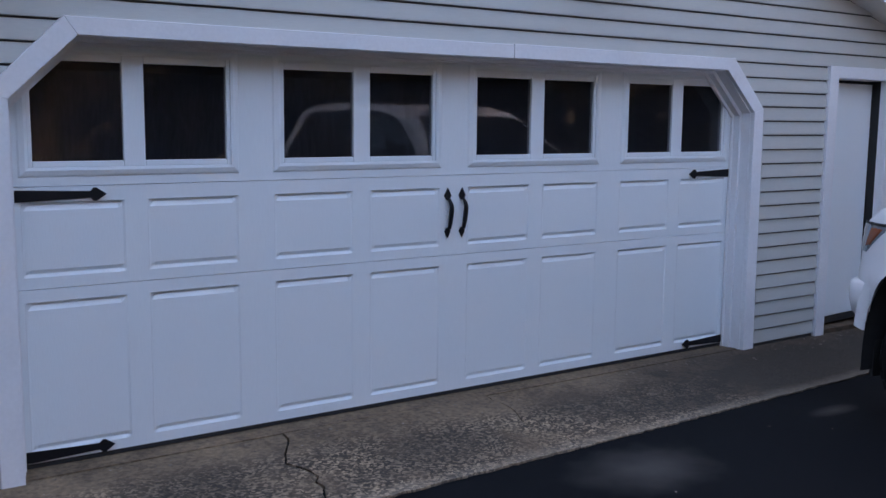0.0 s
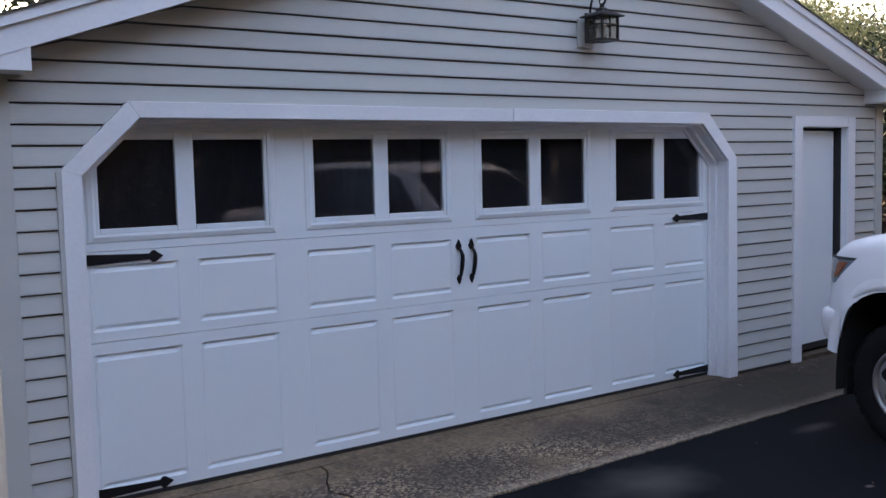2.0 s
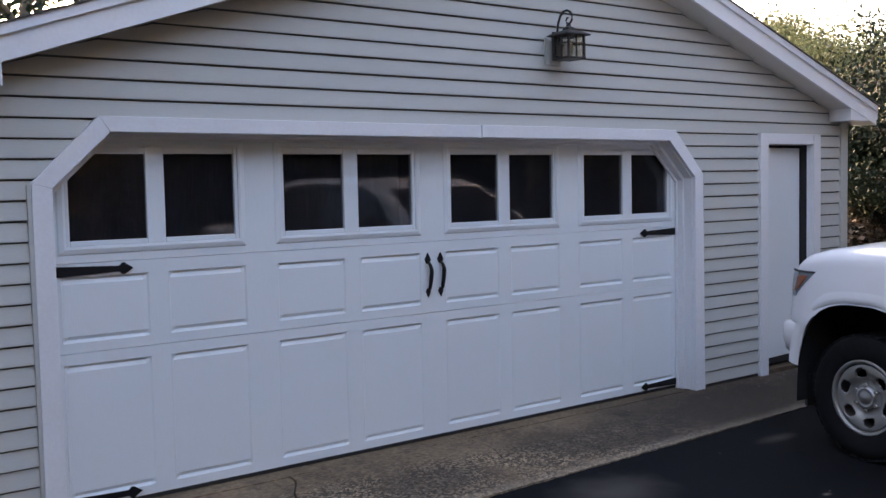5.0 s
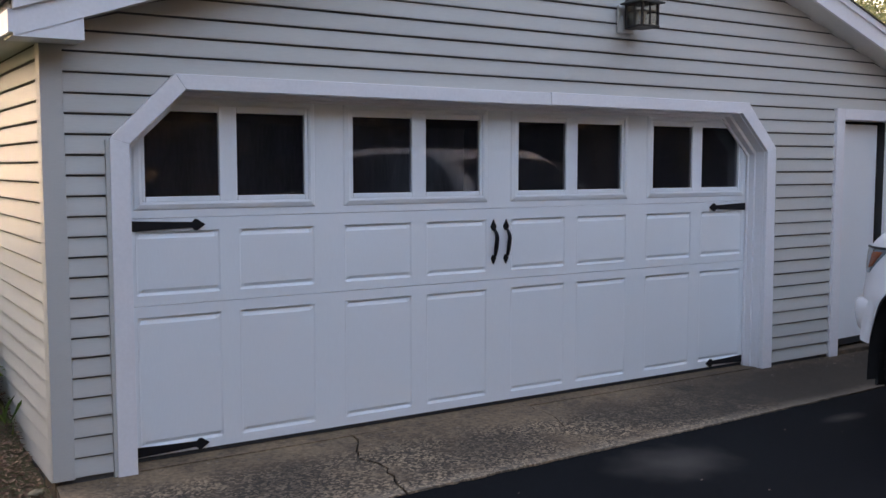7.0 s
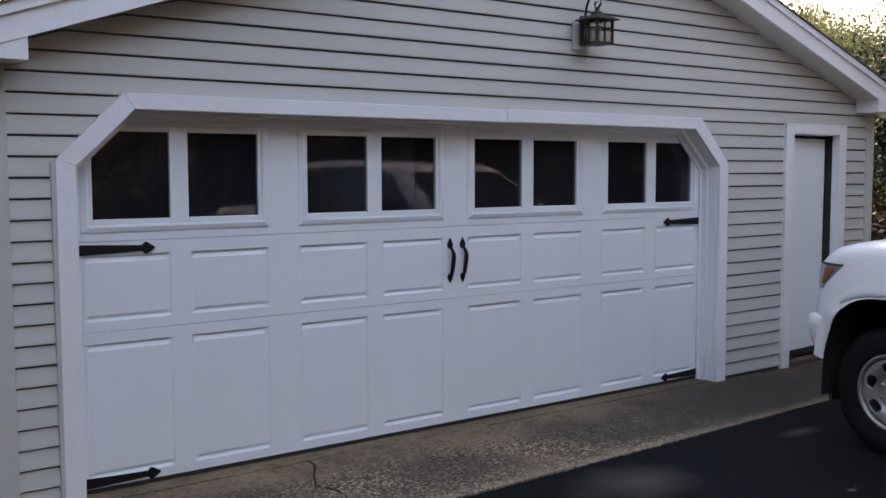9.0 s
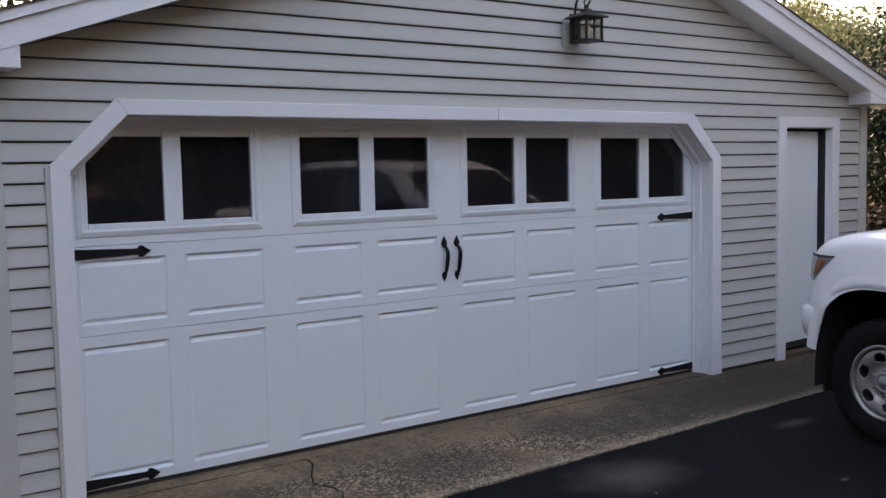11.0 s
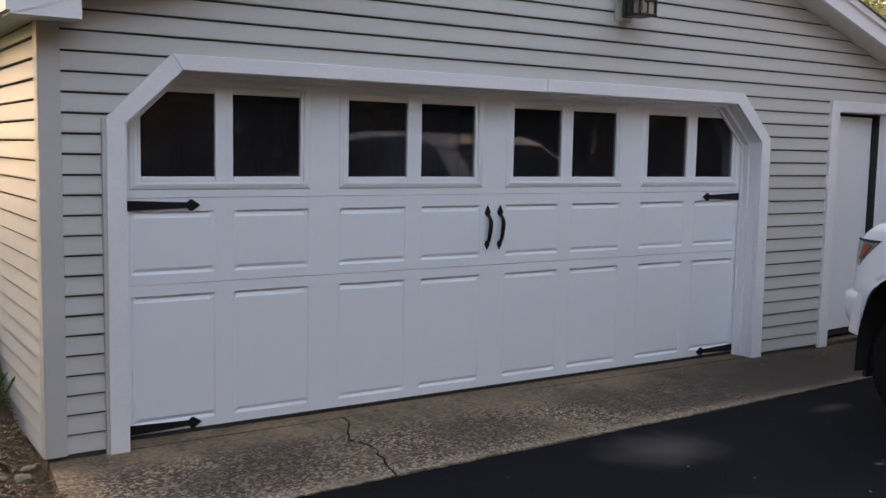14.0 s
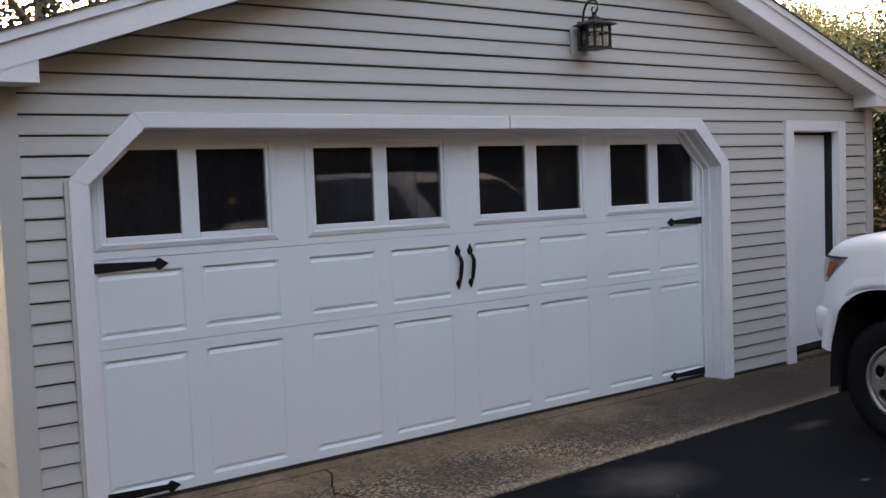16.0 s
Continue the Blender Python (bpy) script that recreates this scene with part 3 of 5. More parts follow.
# ---------------------------------------------------------------- garage door
def raised_panel(x0, x1, z0, z1):
    """A stamped panel: a sharp shaded groove above, a sloping ledge below, and a slightly sunk field."""
    field = 0.0035
    xs = (x0, x0 + 0.010, x0 + 0.03, x1 - 0.03, x1 - 0.010, x1)
    prof = ((z0, 0.0), (z0 + 0.012, 0.015), (z0 + 0.016, 0.016), (z0 + 0.034, field), (z1 - 0.036, field), (z1 - 0.013, 0.016), (z1 - 0.004, 0.015), (z1, 0.0))
    bm = bmesh.new()
    g = []
    for k, x in enumerate(xs):
        edge = k in (0, len(xs) - 1)
        near = k in (1, len(xs) - 2)
        g.append([bm.verts.new((x, REC + (0.0 if edge else min(d, 0.006) if near else d), z)) for z, d in prof])
    for a, b in zip(g, g[1:]):
        for m in range(len(prof) - 1):
            bm.faces.new((a[m], b[m], b[m + 1], a[m + 1]))
    return bm


def section_slab(x0, x1, z0, z1, holes, thick=0.045):
    """A door section with rectangular holes that go through it."""
    xs = sorted({x0, x1, *[h[0] for h in holes], *[h[1] for h in holes]})
    zs = sorted({z0, z1, *[h[2] for h in holes], *[h[3] for h in holes]})
    bm = bmesh.new()
    vf = {(i, j, k): bm.verts.new((x, REC + k * thick, z)) for i, x in enumerate(xs) for j, z in enumerate(zs) for k in (0, 1)}

    def solid(i, j):
        if not (0 <= i < len(xs) - 1 and 0 <= j < len(zs) - 1):
            return False
        cx, cz = (xs[i] + xs[i + 1]) / 2, (zs[j] + zs[j + 1]) / 2
        return not any(h[0] < cx < h[1] and h[2] < cz < h[3] for h in holes)

    for i in range(len(xs) - 1):
        for j in range(len(zs) - 1):
            if not solid(i, j):
                continue
            bm.faces.new([vf[q] for q in ((i, j, 0), (i + 1, j, 0), (i + 1, j + 1, 0), (i, j + 1, 0))])
            bm.faces.new([vf[q] for q in ((i, j, 1), (i, j + 1, 1), (i + 1, j + 1, 1), (i + 1, j, 1))])
            for di, dj, (p, q) in ((-1, 0, ((i, j), (i, j + 1))), (1, 0, ((i + 1, j), (i + 1, j + 1))), (0, -1, ((i, j), (i + 1, j))), (0, 1, ((i, j + 1), (i + 1, j + 1)))):
                if not solid(i + di, j + dj):
                    bm.faces.new((vf[(*p, 0)], vf[(*q, 0)], vf[(*q, 1)], vf[(*p, 1)]))
    for v in [v for v in bm.verts if not v.link_faces]:
        bm.verts.remove(v)
    bmesh.ops.recalc_face_normals(bm, faces=bm.faces)
    return bm


def strap(length, z, s, y):
    """A spear-headed strap hinge that tapers towards its tip; s: the way it points."""
    x = -s * 2.425
    o = [(0, -0.030), (length * 0.80, -0.016), (length * 0.84, -0.016), (length * 0.868, -0.031), (length * 0.90, -0.031), (length, 0), (length * 0.90, 0.031), (length * 0.868, 0.031), (length * 0.84, 0.016), (length * 0.80, 0.016), (0, 0.030)]
    pts = [(x + s * px, z + pz) for px, pz in o]
    return prism(bmesh.new(), pts if s > 0 else pts[::-1], "y", y - 0.008, y - 0.0005, 0.0025)


def pull_handle(x):
    """A wrought handle: spear plates above and below, and a bowed grip."""
    bm = bmesh.new()
    zt, zb = 1.2255, 0.934
    for zc, up, k in ((zt, 1, 1.0), (zb, -1, 0.85)):
        o = [(0, 0), (0.024 * k, -0.045 * k * up), (0.010 * k, -0.072 * k * up), (-0.010 * k, -0.072 * k * up), (-0.024 * k, -0.045 * k * up)]
        pts = [(x + px, zc + pz) for px, pz in o]
        prism(bm, pts if up < 0 else pts[::-1], "y", REC - 0.009, REC - 0.0005, 0.002)
    pts, rad = [], []
    for i in range(15):
        t = i / 14
        z = zt - 0.062 - t * (zt - zb - 0.115)
        bow = math.sin(0.5 * math.pi * min(1, t / 0.34)) * (1 - 0.78 * t)
        pts.append((x + 0.004 + 0.004 * math.sin(t * math.pi), REC - 0.010 - 0.036 * bow, z))
        rad.append(0.010 + 0.004 * math.sin(math.pi * t))
    rings = [[bm.verts.new((px + r * math.cos(k * math.pi / 5), py + r * math.sin(k * math.pi / 5), pz)) for k in range(10)] for (px, py, pz), r in zip(pts, rad)]
    for a, b in zip(rings, rings[1:]):
        for k in range(10):
            bm.faces.new((a[k], b[k], b[(k + 1) % 10], a[(k + 1) % 10])).smooth = True
    bm.faces.new(rings[0])
    bm.faces.new(rings[-1][::-1])
    return bm


def build_garage_door():
    door = empty("garage_door")
    tagged(door, "closed white panelled garage door with black strap hinges", "garage door")
    P = 1.2192
    z_cut = (0.025, 0.834, 1.297, 2.10)
    half = 2.432
    pan_w, pan_off = 0.458, 0.283
    cols = []
    for i in range(4):
        c = P * (i - 1.5)
        for s in (-1, 1):
            cols.append((c + s * pan_off - pan_w / 2, c + s * pan_off + pan_w / 2))
    rows = ((0.076, 0.774), (0.888, 1.226))
    sections = []
    for k in range(2):
        holes = [(a, b, *rows[k]) for a, b in cols]
        sec = part("section", section_slab(-half, half, z_cut[k] + 0.0015, z_cut[k + 1] - 0.0015, holes), M_DOOR, door)
        sections.append(sec)
        for a, b in cols:
            part("panel", raised_panel(a + 0.0004, b - 0.0004, rows[k][0] + 0.0004, rows[k][1] - 0.0004), M_DOOR, sec)
    # top section with its windows
    pane_w, pane_off, pz0, pz1 = 0.404, 0.2525, 1.4095, 1.858
    holes = []
    for i in range(4):
        c = P * (i - 1.5)
        holes.append((c - 0.475, c + 0.475, 1.382, 1.892))
    top = part("section", section_slab(-half, half, z_cut[2] + 0.0015, z_cut[3], holes), M_DOOR, door)
    for i in range(4):
        c = P * (i - 1.5)
        fr = bmesh.new()
        lo, hi = c - 0.4745, c + 0.4745
        y0, y1 = REC - 0.004, REC + 0.034
        e = pane_off + pane_w / 2
        box(fr, lo, c - e, y0, y1, 1.3825, 1.8915, 0.004)
        box(fr, c + e, hi, y0, y1, 1.3825, 1.8915, 0.004)
        box(fr, c - pane_off + pane_w / 2, c + pane_off - pane_w / 2, y0, y1, 1.3825, 1.8915, 0.004)
        for s in (-1, 1):
            m = c + s * pane_off
            box(fr, m - pane_w / 2 + 0.0005, m + pane_w / 2 - 0.0005, y0 + 0.001, y1, 1.3825, pz0, 0.004)
            box(fr, m - pane_w / 2 + 0.0005, m + pane_w / 2 - 0.0005, y0 + 0.001, y1, pz1, 1.8915, 0.004)
        frame_ob = part("window_frame", fr, M_DOOR, top)
        # sloping moulding round the pair
        mo = bmesh.new()
        rings = []
        for o, d in ((0.0, 0.0), (0.0, -0.010), (-0.014, -0.013), (-0.036, -0.006), (-0.044, 0.0)):
            rings.append([mo.verts.new((px, REC + d, pz)) for px, pz in ((lo + o, 1.3825 + o), (hi - o, 1.3825 + o), (hi - o, 1.8915 - o), (lo + o, 1.8915 - o))])
        for r0, r1 in zip(rings, rings[1:]):
            for k in range(4):
                mo.faces.new((r0[k], r0[(k + 1) % 4], r1[(k + 1) % 4], r1[k]))
        bmesh.ops.recalc_face_normals(mo, faces=mo.faces)
        part("moulding", mo, M_DOOR, top)
        for s in (-1, 1):
            m = c + s * pane_off
            p = part("pane", boxed(m - pane_w / 2 + 0.001, m + pane_w / 2 - 0.001, REC + 0.012, REC + 0.017, pz0 + 0.001, pz1 - 0.001), M_GLASS, top, "dark reflecting window pane")
            p.visible_shadow = False
    part("bottom_seal", boxed(-half, half, REC + 0.002, REC + 0.04, 0.004, 0.026), M_RUBBER, door, "black rubber bottom seal")
    for s in (1, -1):
        for z in (1.257, 0.058):
            part("strap_hinge", strap(0.46, z, s, REC - 0.002), M_BLACK, door, "black spear-headed strap hinge")
    for x in (-0.046, 0.055):
        part("pull_handle", pull_handle(x), M_BLACK, door, "black wrought pull handle")
    return door


build_garage_door()


# ---------------------------------------------------------------- wall lantern
def build_lantern():
    """A square carriage lantern under a scrolled arm; local y points out of the wall, towards -y of the world."""
    lx, lz = 0.942, 2.47
    lamp = empty("wall_lantern", pose(lx, 0.012, lz) @ Matrix.Diagonal((1.08, 1.08, 1.06, 1)))
    tagged(lamp, "dark bronze carriage lantern on a scrolled iron arm", "lantern")
    part("mounting_block", boxed(-0.085, 0.045, -0.016, 0.0, -0.008, 0.165, 0.003), M_SIDING, lamp, "pale grey siding block")
    part("back_plate", boxed(-0.035, 0.045, -0.035, -0.017, 0.015, 0.20, 0.004), M_IRON, lamp)
    yc = -0.135
    part("base_tray", boxed(-0.075, 0.075, yc - 0.075, yc + 0.075, 0.012, 0.026, 0.004), M_IRON, lamp)
    part("arm_stub", boxed(-0.014, 0.014, yc + 0.07, -0.030, 0.014, 0.032), M_IRON, lamp)
    for sx in (-1, 1):
        for sy in (-1, 1):
            part("corner_post", boxed(sx * 0.066 - 0.006, sx * 0.066 + 0.006, yc + sy * 0.066 - 0.006, yc + sy * 0.066 + 0.006, 0.0262, 0.1565), M_IRON, lamp)
    for s in (-1, 1):
        part("glazing_bar", boxed(-0.004, 0.004, yc + s * 0.066 - 0.004, yc + s * 0.066 + 0.004, 0.0262, 0.1565), M_IRON, lamp)
        part("glazing_bar", boxed(s * 0.066 - 0.004, s * 0.066 + 0.004, yc - 0.004, yc + 0.004, 0.0262, 0.1565), M_IRON, lamp)
        part("glazing_bar", boxed(-0.0598, 0.0598, yc + s * 0.066 - 0.0035, yc + s * 0.066 + 0.0035, 0.108, 0.115), M_IRON, lamp)
        part("glazing_bar", boxed(s * 0.066 - 0.0035, s * 0.066 + 0.0035, yc - 0.0598, yc + 0.0598, 0.108, 0.115), M_IRON, lamp)
    for s in (-1, 1):
        part("glass_pane", boxed(-0.058, 0.058, yc + s * 0.060 - 0.0015, yc + s * 0.060 + 0.0015, 0.028, 0.156), M_LAMPGLASS, lamp, "seeded glass pane")
        part("glass_pane", boxed(s * 0.060 - 0.0015, s * 0.060 + 0.0015, yc - 0.056, yc + 0.056, 0.028, 0.156), M_LAMPGLASS, lamp, "seeded glass pane")
    bl = bmesh.new()
    lathe(bl, [(0.001, 0.03), (0.013, 0.032), (0.013, 0.055), (0.024, 0.085), (0.026, 0.10), (0.018, 0.12), (0.001, 0.126)], 16, "z")
    for v in bl.verts:
        v.co.y += yc
    part("bulb", bl, M_BULB, lamp, "unlit frosted bulb")
    rf = bmesh.new()
    rings = []
    for r, h in ((0.072, 0.156), (0.098, 0.160), (0.097, 0.166), (0.06, 0.186), (0.028, 0.197), (0.022, 0.215), (0.010, 0.222), (0.010, 0.235)):
        rings.append([rf.verts.new((sx * r, yc + sy * r, h)) for sx, sy in ((-1, -1), (1, -1), (1, 1), (-1, 1))])
    for a, b in zip(rings, rings[1:]):
        for k in range(4):
            rf.faces.new((a[k], a[(k + 1) % 4], b[(k + 1) % 4], b[k]))
    rf.faces.new(rings[0][::-1])
    rf.faces.new(rings[-1])
    part("roof_cap", rf, M_IRON, lamp)
    # arm: up from the plate, over, and down into a scroll
    pts = [(0, -0.030, 0.17), (0, -0.034, 0.215), (0, -0.043, 0.26), (0, -0.062, 0.298), (0, -0.09, 0.32), (0, -0.12, 0.325), (0, -0.148, 0.312), (0, -0.165, 0.287), (0, -0.165, 0.262), (0, -0.152, 0.243), (0, -0.134, 0.238), (0, -0.118, 0.246), (0, -0.113, 0.262), (0, -0.121, 0.276), (0, -0.134, 0.276)]
    part("scroll_arm", tube(bmesh.new(), pts, [0.0075] * 8 + [0.007, 0.007, 0.0065, 0.006, 0.006, 0.005, 0.004], 8), M_IRON, lamp)
    part("finial", tube(bmesh.new(), [(0, yc, 0.23), (0, yc, 0.242)], [0.012, 0.008], 8), M_IRON, lamp)


build_lantern()


# ---------------------------------------------------------------- parked truck
def build_truck():
    truck = empty("pickup_truck", pose(2.532, -1.94, -0.035, 0, 0, 82))
    tagged(truck, "white pickup truck with steel wheels parked facing the side door", "truck")
    HUB = 0.34

    def half_w(x):
        w = 0.93
        if x > 0.22:
            w -= 0.36 * ((x - 0.22) / 0.52) ** 3.2
        return w

    def top_z(x):
        return float(np.interp(x, [-4.4, -3.1, -0.75, -0.28, 0.0, 0.16, 0.30, 0.44, 0.56, 0.64, 0.70, 0.74], [1.265, 1.265, 1.272, 1.272, 1.268, 1.262, 1.246, 1.212, 1.155, 1.085, 1.00, 0.94]))

    def low_z(x):
        z = 0.44 if x < 0.45 else 0.64
        for ax, rx in ((0.0, 0.455), (-3.25, 0.47)):
            if abs(x - ax) < rx:
                z = max(z, HUB + 0.592 * (1 - (abs(x - ax) / rx) ** 2.7) ** (1 / 2.7))
        return z

    def ring(x):
        w, zt, zb = half_w(x), top_z(x), low_z(x)
        zs = zt - 0.11
        pts = []
        for k in range(9):
            z = zb + (max(zs, zb + 0.01) - zb) * k / 8
            crease = 0.014 * math.exp(-((z - 0.80) / 0.05) ** 2)
            pts.append((w - 0.05 * ((z - 0.78) / 0.45) ** 2 + crease - 0.012, z))
        yw = pts[-1][0]
        for dy, dz in ((0.006, 0.075), (0.022, 0.045), (0.05, 0.022), (0.09, 0.006), (0.15, 0.0)):
            pts.append((yw - dy, zt - dz))
        pts += [((yw - 0.15) * 0.5, zt + 0.022), (0.0, zt + 0.032)]
        return pts

    xs = sorted({round(v, 3) for v in [*np.linspace(-4.35, -0.52, 60), *np.linspace(-0.5, 0.5, 61), *np.linspace(0.5, 0.74, 20), *np.linspace(-3.72, -2.78, 50)]})
    for side in (1, -1):
        bm = bmesh.new()
        rows = [[bm.verts.new((x, side * y, z)) for y, z in ring(x)] for x in xs]
        for a, b in zip(rows, rows[1:]):
            for k in range(len(a) - 1):
                f = bm.faces.new((a[k], a[k + 1], b[k + 1], b[k]))
                f.smooth = True
        bm.faces.new(rows[-1])
        bm.faces.new(rows[0])
        bmesh.ops.recalc_face_normals(bm, faces=bm.faces)
        part("body_side", bm, M_TRUCK, truck, "white painted fender and hood side")

        # flared lip round the front and rear wheel openings
        for ax, rx in ((0.0, 0.455), (-3.25, 0.47)):
            lip = bmesh.new()
            n = 28
            prof = ((0.0, -0.006), (0.010, 0.004), (0.04, 0.003), (0.075, -0.006))
            rr = []
            for i in range(n + 1):
                t = 0.12 + (math.pi - 0.12) * i / n
                cx, cz = math.copysign(abs(math.cos(t)) ** 0.74, math.cos(t)), abs(math.sin(t)) ** 0.74
                row = []
                for o, out in prof:
                    x = ax + (rx + o) * cx
                    row.append(lip.verts.new((x, side * (half_w(min(x, 0.40)) - 0.016 + out), HUB + (0.597 + o) * cz + 0.06 * (1 - cz))))
                rr.append(row)
            for a, b in zip(rr, rr[1:]):
                for k in range(len(prof) - 1):
                    lip.faces.new((a[k], a[k + 1], b[k + 1], b[k])).smooth = True
            part("wheel_arch", lip, M_TRUCK, truck)
            liner = bmesh.new()
            lr = []
            for i in range(25):
                t = math.pi * i / 24
                x, z = ax + 0.466 * math.copysign(abs(math.cos(t)) ** 0.74, math.cos(t)), HUB - 0.06 + 0.66 * abs(math.sin(t)) ** 0.74
                lr.append([liner.verts.new((x, side * (half_w(min(x, 0.38)) - 0.03), z)), liner.verts.new((x, side * 0.45, z))])
            for a, b in zip(lr, lr[1:]):
                liner.faces.new((a[0], a[1], b[1], b[0]))
            liner.faces.new([r[1] for r in lr])
            part("wheel_liner", liner, M_LINER, truck, "black wheel housing")

        # headlight wrapped round the corner: lens over a grey bowl, amber at its rear
        def on_skin(x, z, out):
            return (x, side * (half_w(x) - 0.05 * ((z - 0.78) / 0.45) ** 2 - 0.012 + out), z)

        def skin_patch(corners, out, nu=8, nv=5):
            (x00, z00), (x10, z10), (x11, z11), (x01, z01) = corners
            bmp = bmesh.new()
            g = []
            for i in range(nu + 1):
                u, row = i / nu, []
                for j in range(nv + 1):
                    v = j / nv
                    x = (1 - v) * ((1 - u) * x00 + u * x10) + v * ((1 - u) * x01 + u * x11)
                    z = (1 - v) * ((1 - u) * z00 + u * z10) + v * ((1 - u) * z01 + u * z11)
                    rim = 0.0 if i in (0, nu) or j in (0, nv) else out
                    row.append(bmp.verts.new(on_skin(x, z, rim + 0.002)))
                g.append(row)
            for a, b in zip(g, g[1:]):
                for j in range(nv):
                    bmp.faces.new((a[j], a[j + 1], b[j + 1], b[j])).smooth = True
            bmesh.ops.recalc_face_normals(bmp, faces=bmp.faces)
            return bmp

        hl = part("headlight", skin_patch([(0.70, 0.945), (0.50, 0.945), (0.33, 1.10), (0.62, 1.10)], 0.006), mat_headlight(), truck, "clear headlight wrapped round the fender corner")
        part("amber_marker", skin_patch([(0.53, 0.958), (0.47, 0.985), (0.365, 1.088), (0.49, 1.088)], 0.010), M_AMBER, hl, "amber side marker")
        part("headlight_trim", skin_patch([(0.625, 1.098), (0.332, 1.098), (0.318, 1.112), (0.615, 1.112)], 0.008), M_RUBBER, hl, "dark lamp border")

        # black air dam flap before the wheel
        fl = boxed(0.46, 0.485, min(side * 0.68, side * 0.80), max(side * 0.68, side * 0.80), 0.235, 0.45, 0.006)
        part("air_dam", fl, M_RUBBER, truck, "black rubber flap before the wheel")

    # bumper wraps the front below the lamps
    bm = bmesh.new()
    path = []
    for i in range(33):
        t = -1 + 2 * i / 32
        y = 0.90 * math.sin(t * math.pi / 2)
        x = 0.46 + 0.285 * max(0.0, math.cos(t * math.pi / 2)) ** 0.55
        path.append((x, y))
    prof = ((-0.12, 0.535), (-0.06, 0.55), (-0.02, 0.60), (-0.003, 0.67), (0.0, 0.72), (-0.004, 0.765), (-0.022, 0.78), (-0.10, 0.78))
    rows = []
    for i, (x, y) in enumerate(path):
        a, b = path[max(0, i - 1)], path[min(32, i + 1)]
        d = Vector((b[0] - a[0], b[1] - a[1])).normalized()
        nx, ny = d.y, -d.x
        rows.append([bm.verts.new((x + nx * o, y + ny * o, z)) for o, z in prof])
    for a, b in zip(rows, rows[1:]):
        for k in range(len(prof) - 1):
            bm.faces.new((a[k], a[k + 1], b[k + 1], b[k])).smooth = True
    bmesh.ops.recalc_face_normals(bm, faces=bm.faces)
    part("bumper", bm, M_TRUCK, truck, "white painted front bumper")
    part("grille", boxed(0.72, 0.745, -0.44, 0.44, 0.70, 0.89, 0.01), M_RUBBER, truck, "dark front grille")
    part("underbody", boxed(-4.2, 0.42, -0.60, 0.60, 0.26, 0.60), M_LINER, truck)
    # no real part: dark sheet added to deepen the shade under the cab
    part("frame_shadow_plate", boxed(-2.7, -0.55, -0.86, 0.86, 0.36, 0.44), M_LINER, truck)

    # cab
    prof = [(-0.46, 1.25), (-1.12, 1.70), (-1.36, 1.775), (-1.95, 1.805), (-2.6, 1.80), (-2.86, 1.75), (-3.08, 1.25)]

    def cab_y(z):
        return 0.885 - 0.36 * (z - 1.25) - 0.10 * max(0, z - 1.68)

    bm = bmesh.new()
    L = [bm.verts.new((x, cab_y(z), z)) for x, z in prof]
    R = [bm.verts.new((x, -cab_y(z), z)) for x, z in prof]
    bm.faces.new(L)
    bm.faces.new(R[::-1])
    for i in range(len(prof) - 1):
        bm.faces.new((L[i], L[i + 1], R[i + 1], R[i]))
    bmesh.ops.recalc_face_normals(bm, faces=bm.faces)
    bmesh.ops.bevel(bm, geom=list(bm.edges), offset=0.025, segments=2, affect="EDGES")
    cab = part("cab", bm, M_TRUCK, truck, "white cab with dark windows")

    def pane(pts, side):
        bmp = bmesh.new()
        vs = [bmp.verts.new((x, side * (cab_y(z) + 0.004), z)) for x, z in pts]
        ws = [bmp.verts.new((x, side * (cab_y(z) - 0.01), z)) for x, z in pts]
        bmp.faces.new(vs)
        for k in range(len(pts)):
            bmp.faces.new((vs[k], ws[k], ws[(k + 1) % len(pts)], vs[(k + 1) % len(pts)]))
        bmesh.ops.recalc_face_normals(bmp, faces=bmp.faces)
        return bmp

    for side in (1, -1):
        part("side_window", pane([(-0.74, 1.26), (-1.18, 1.62), (-1.42, 1.71), (-1.78, 1.735), (-1.91, 1.735), (-1.91, 1.26)], side), M_CARGLASS, cab, "dark side window")
        part("side_window", pane([(-1.925, 1.26), (-1.925, 1.735), (-2.55, 1.73), (-2.72, 1.69), (-2.90, 1.30), (-2.84, 1.26)], side), M_CARGLASS, cab, "dark rear side window")
        mir = boxed(-0.92, -0.82, min(side * 0.95, side * 1.10), max(side * 0.95, side * 1.10), 1.22, 1.42, 0.03)
        m = part("wing_mirror", mir, M_RUBBER, cab, "black door mirror")
        part("mirror_stalk", boxed(-0.89, -0.85, min(side * 0.84, side * 0.96), max(side * 0.84, side * 0.96), 1.25, 1.29), M_RUBBER, m)
    bm = bmesh.new()
    vs = []
    for t, s in ((0.07, 1), (0.93, 1), (0.93, -1), (0.07, -1)):
        x, z = -0.46 - 0.66 * t, 1.25 + 0.45 * t
        vs.append(bm.verts.new((x + 0.008, s * (cab_y(z) - 0.09), z + 0.010)))
    bm.faces.new(vs)
    part("windscreen", bm, M_CARGLASS, cab, "dark windscreen")
    for s in (1, -1):
        part("door_handle", boxed(-1.86, -1.72, min(s * 0.905, s * 0.945), max(s * 0.905, s * 0.945), 1.10, 1.13, 0.008), M_TRUCK, truck)
    part("bed_floor", boxed(-4.3, -3.12, -0.82, 0.82, 1.20, 1.236), M_LINER, truck)

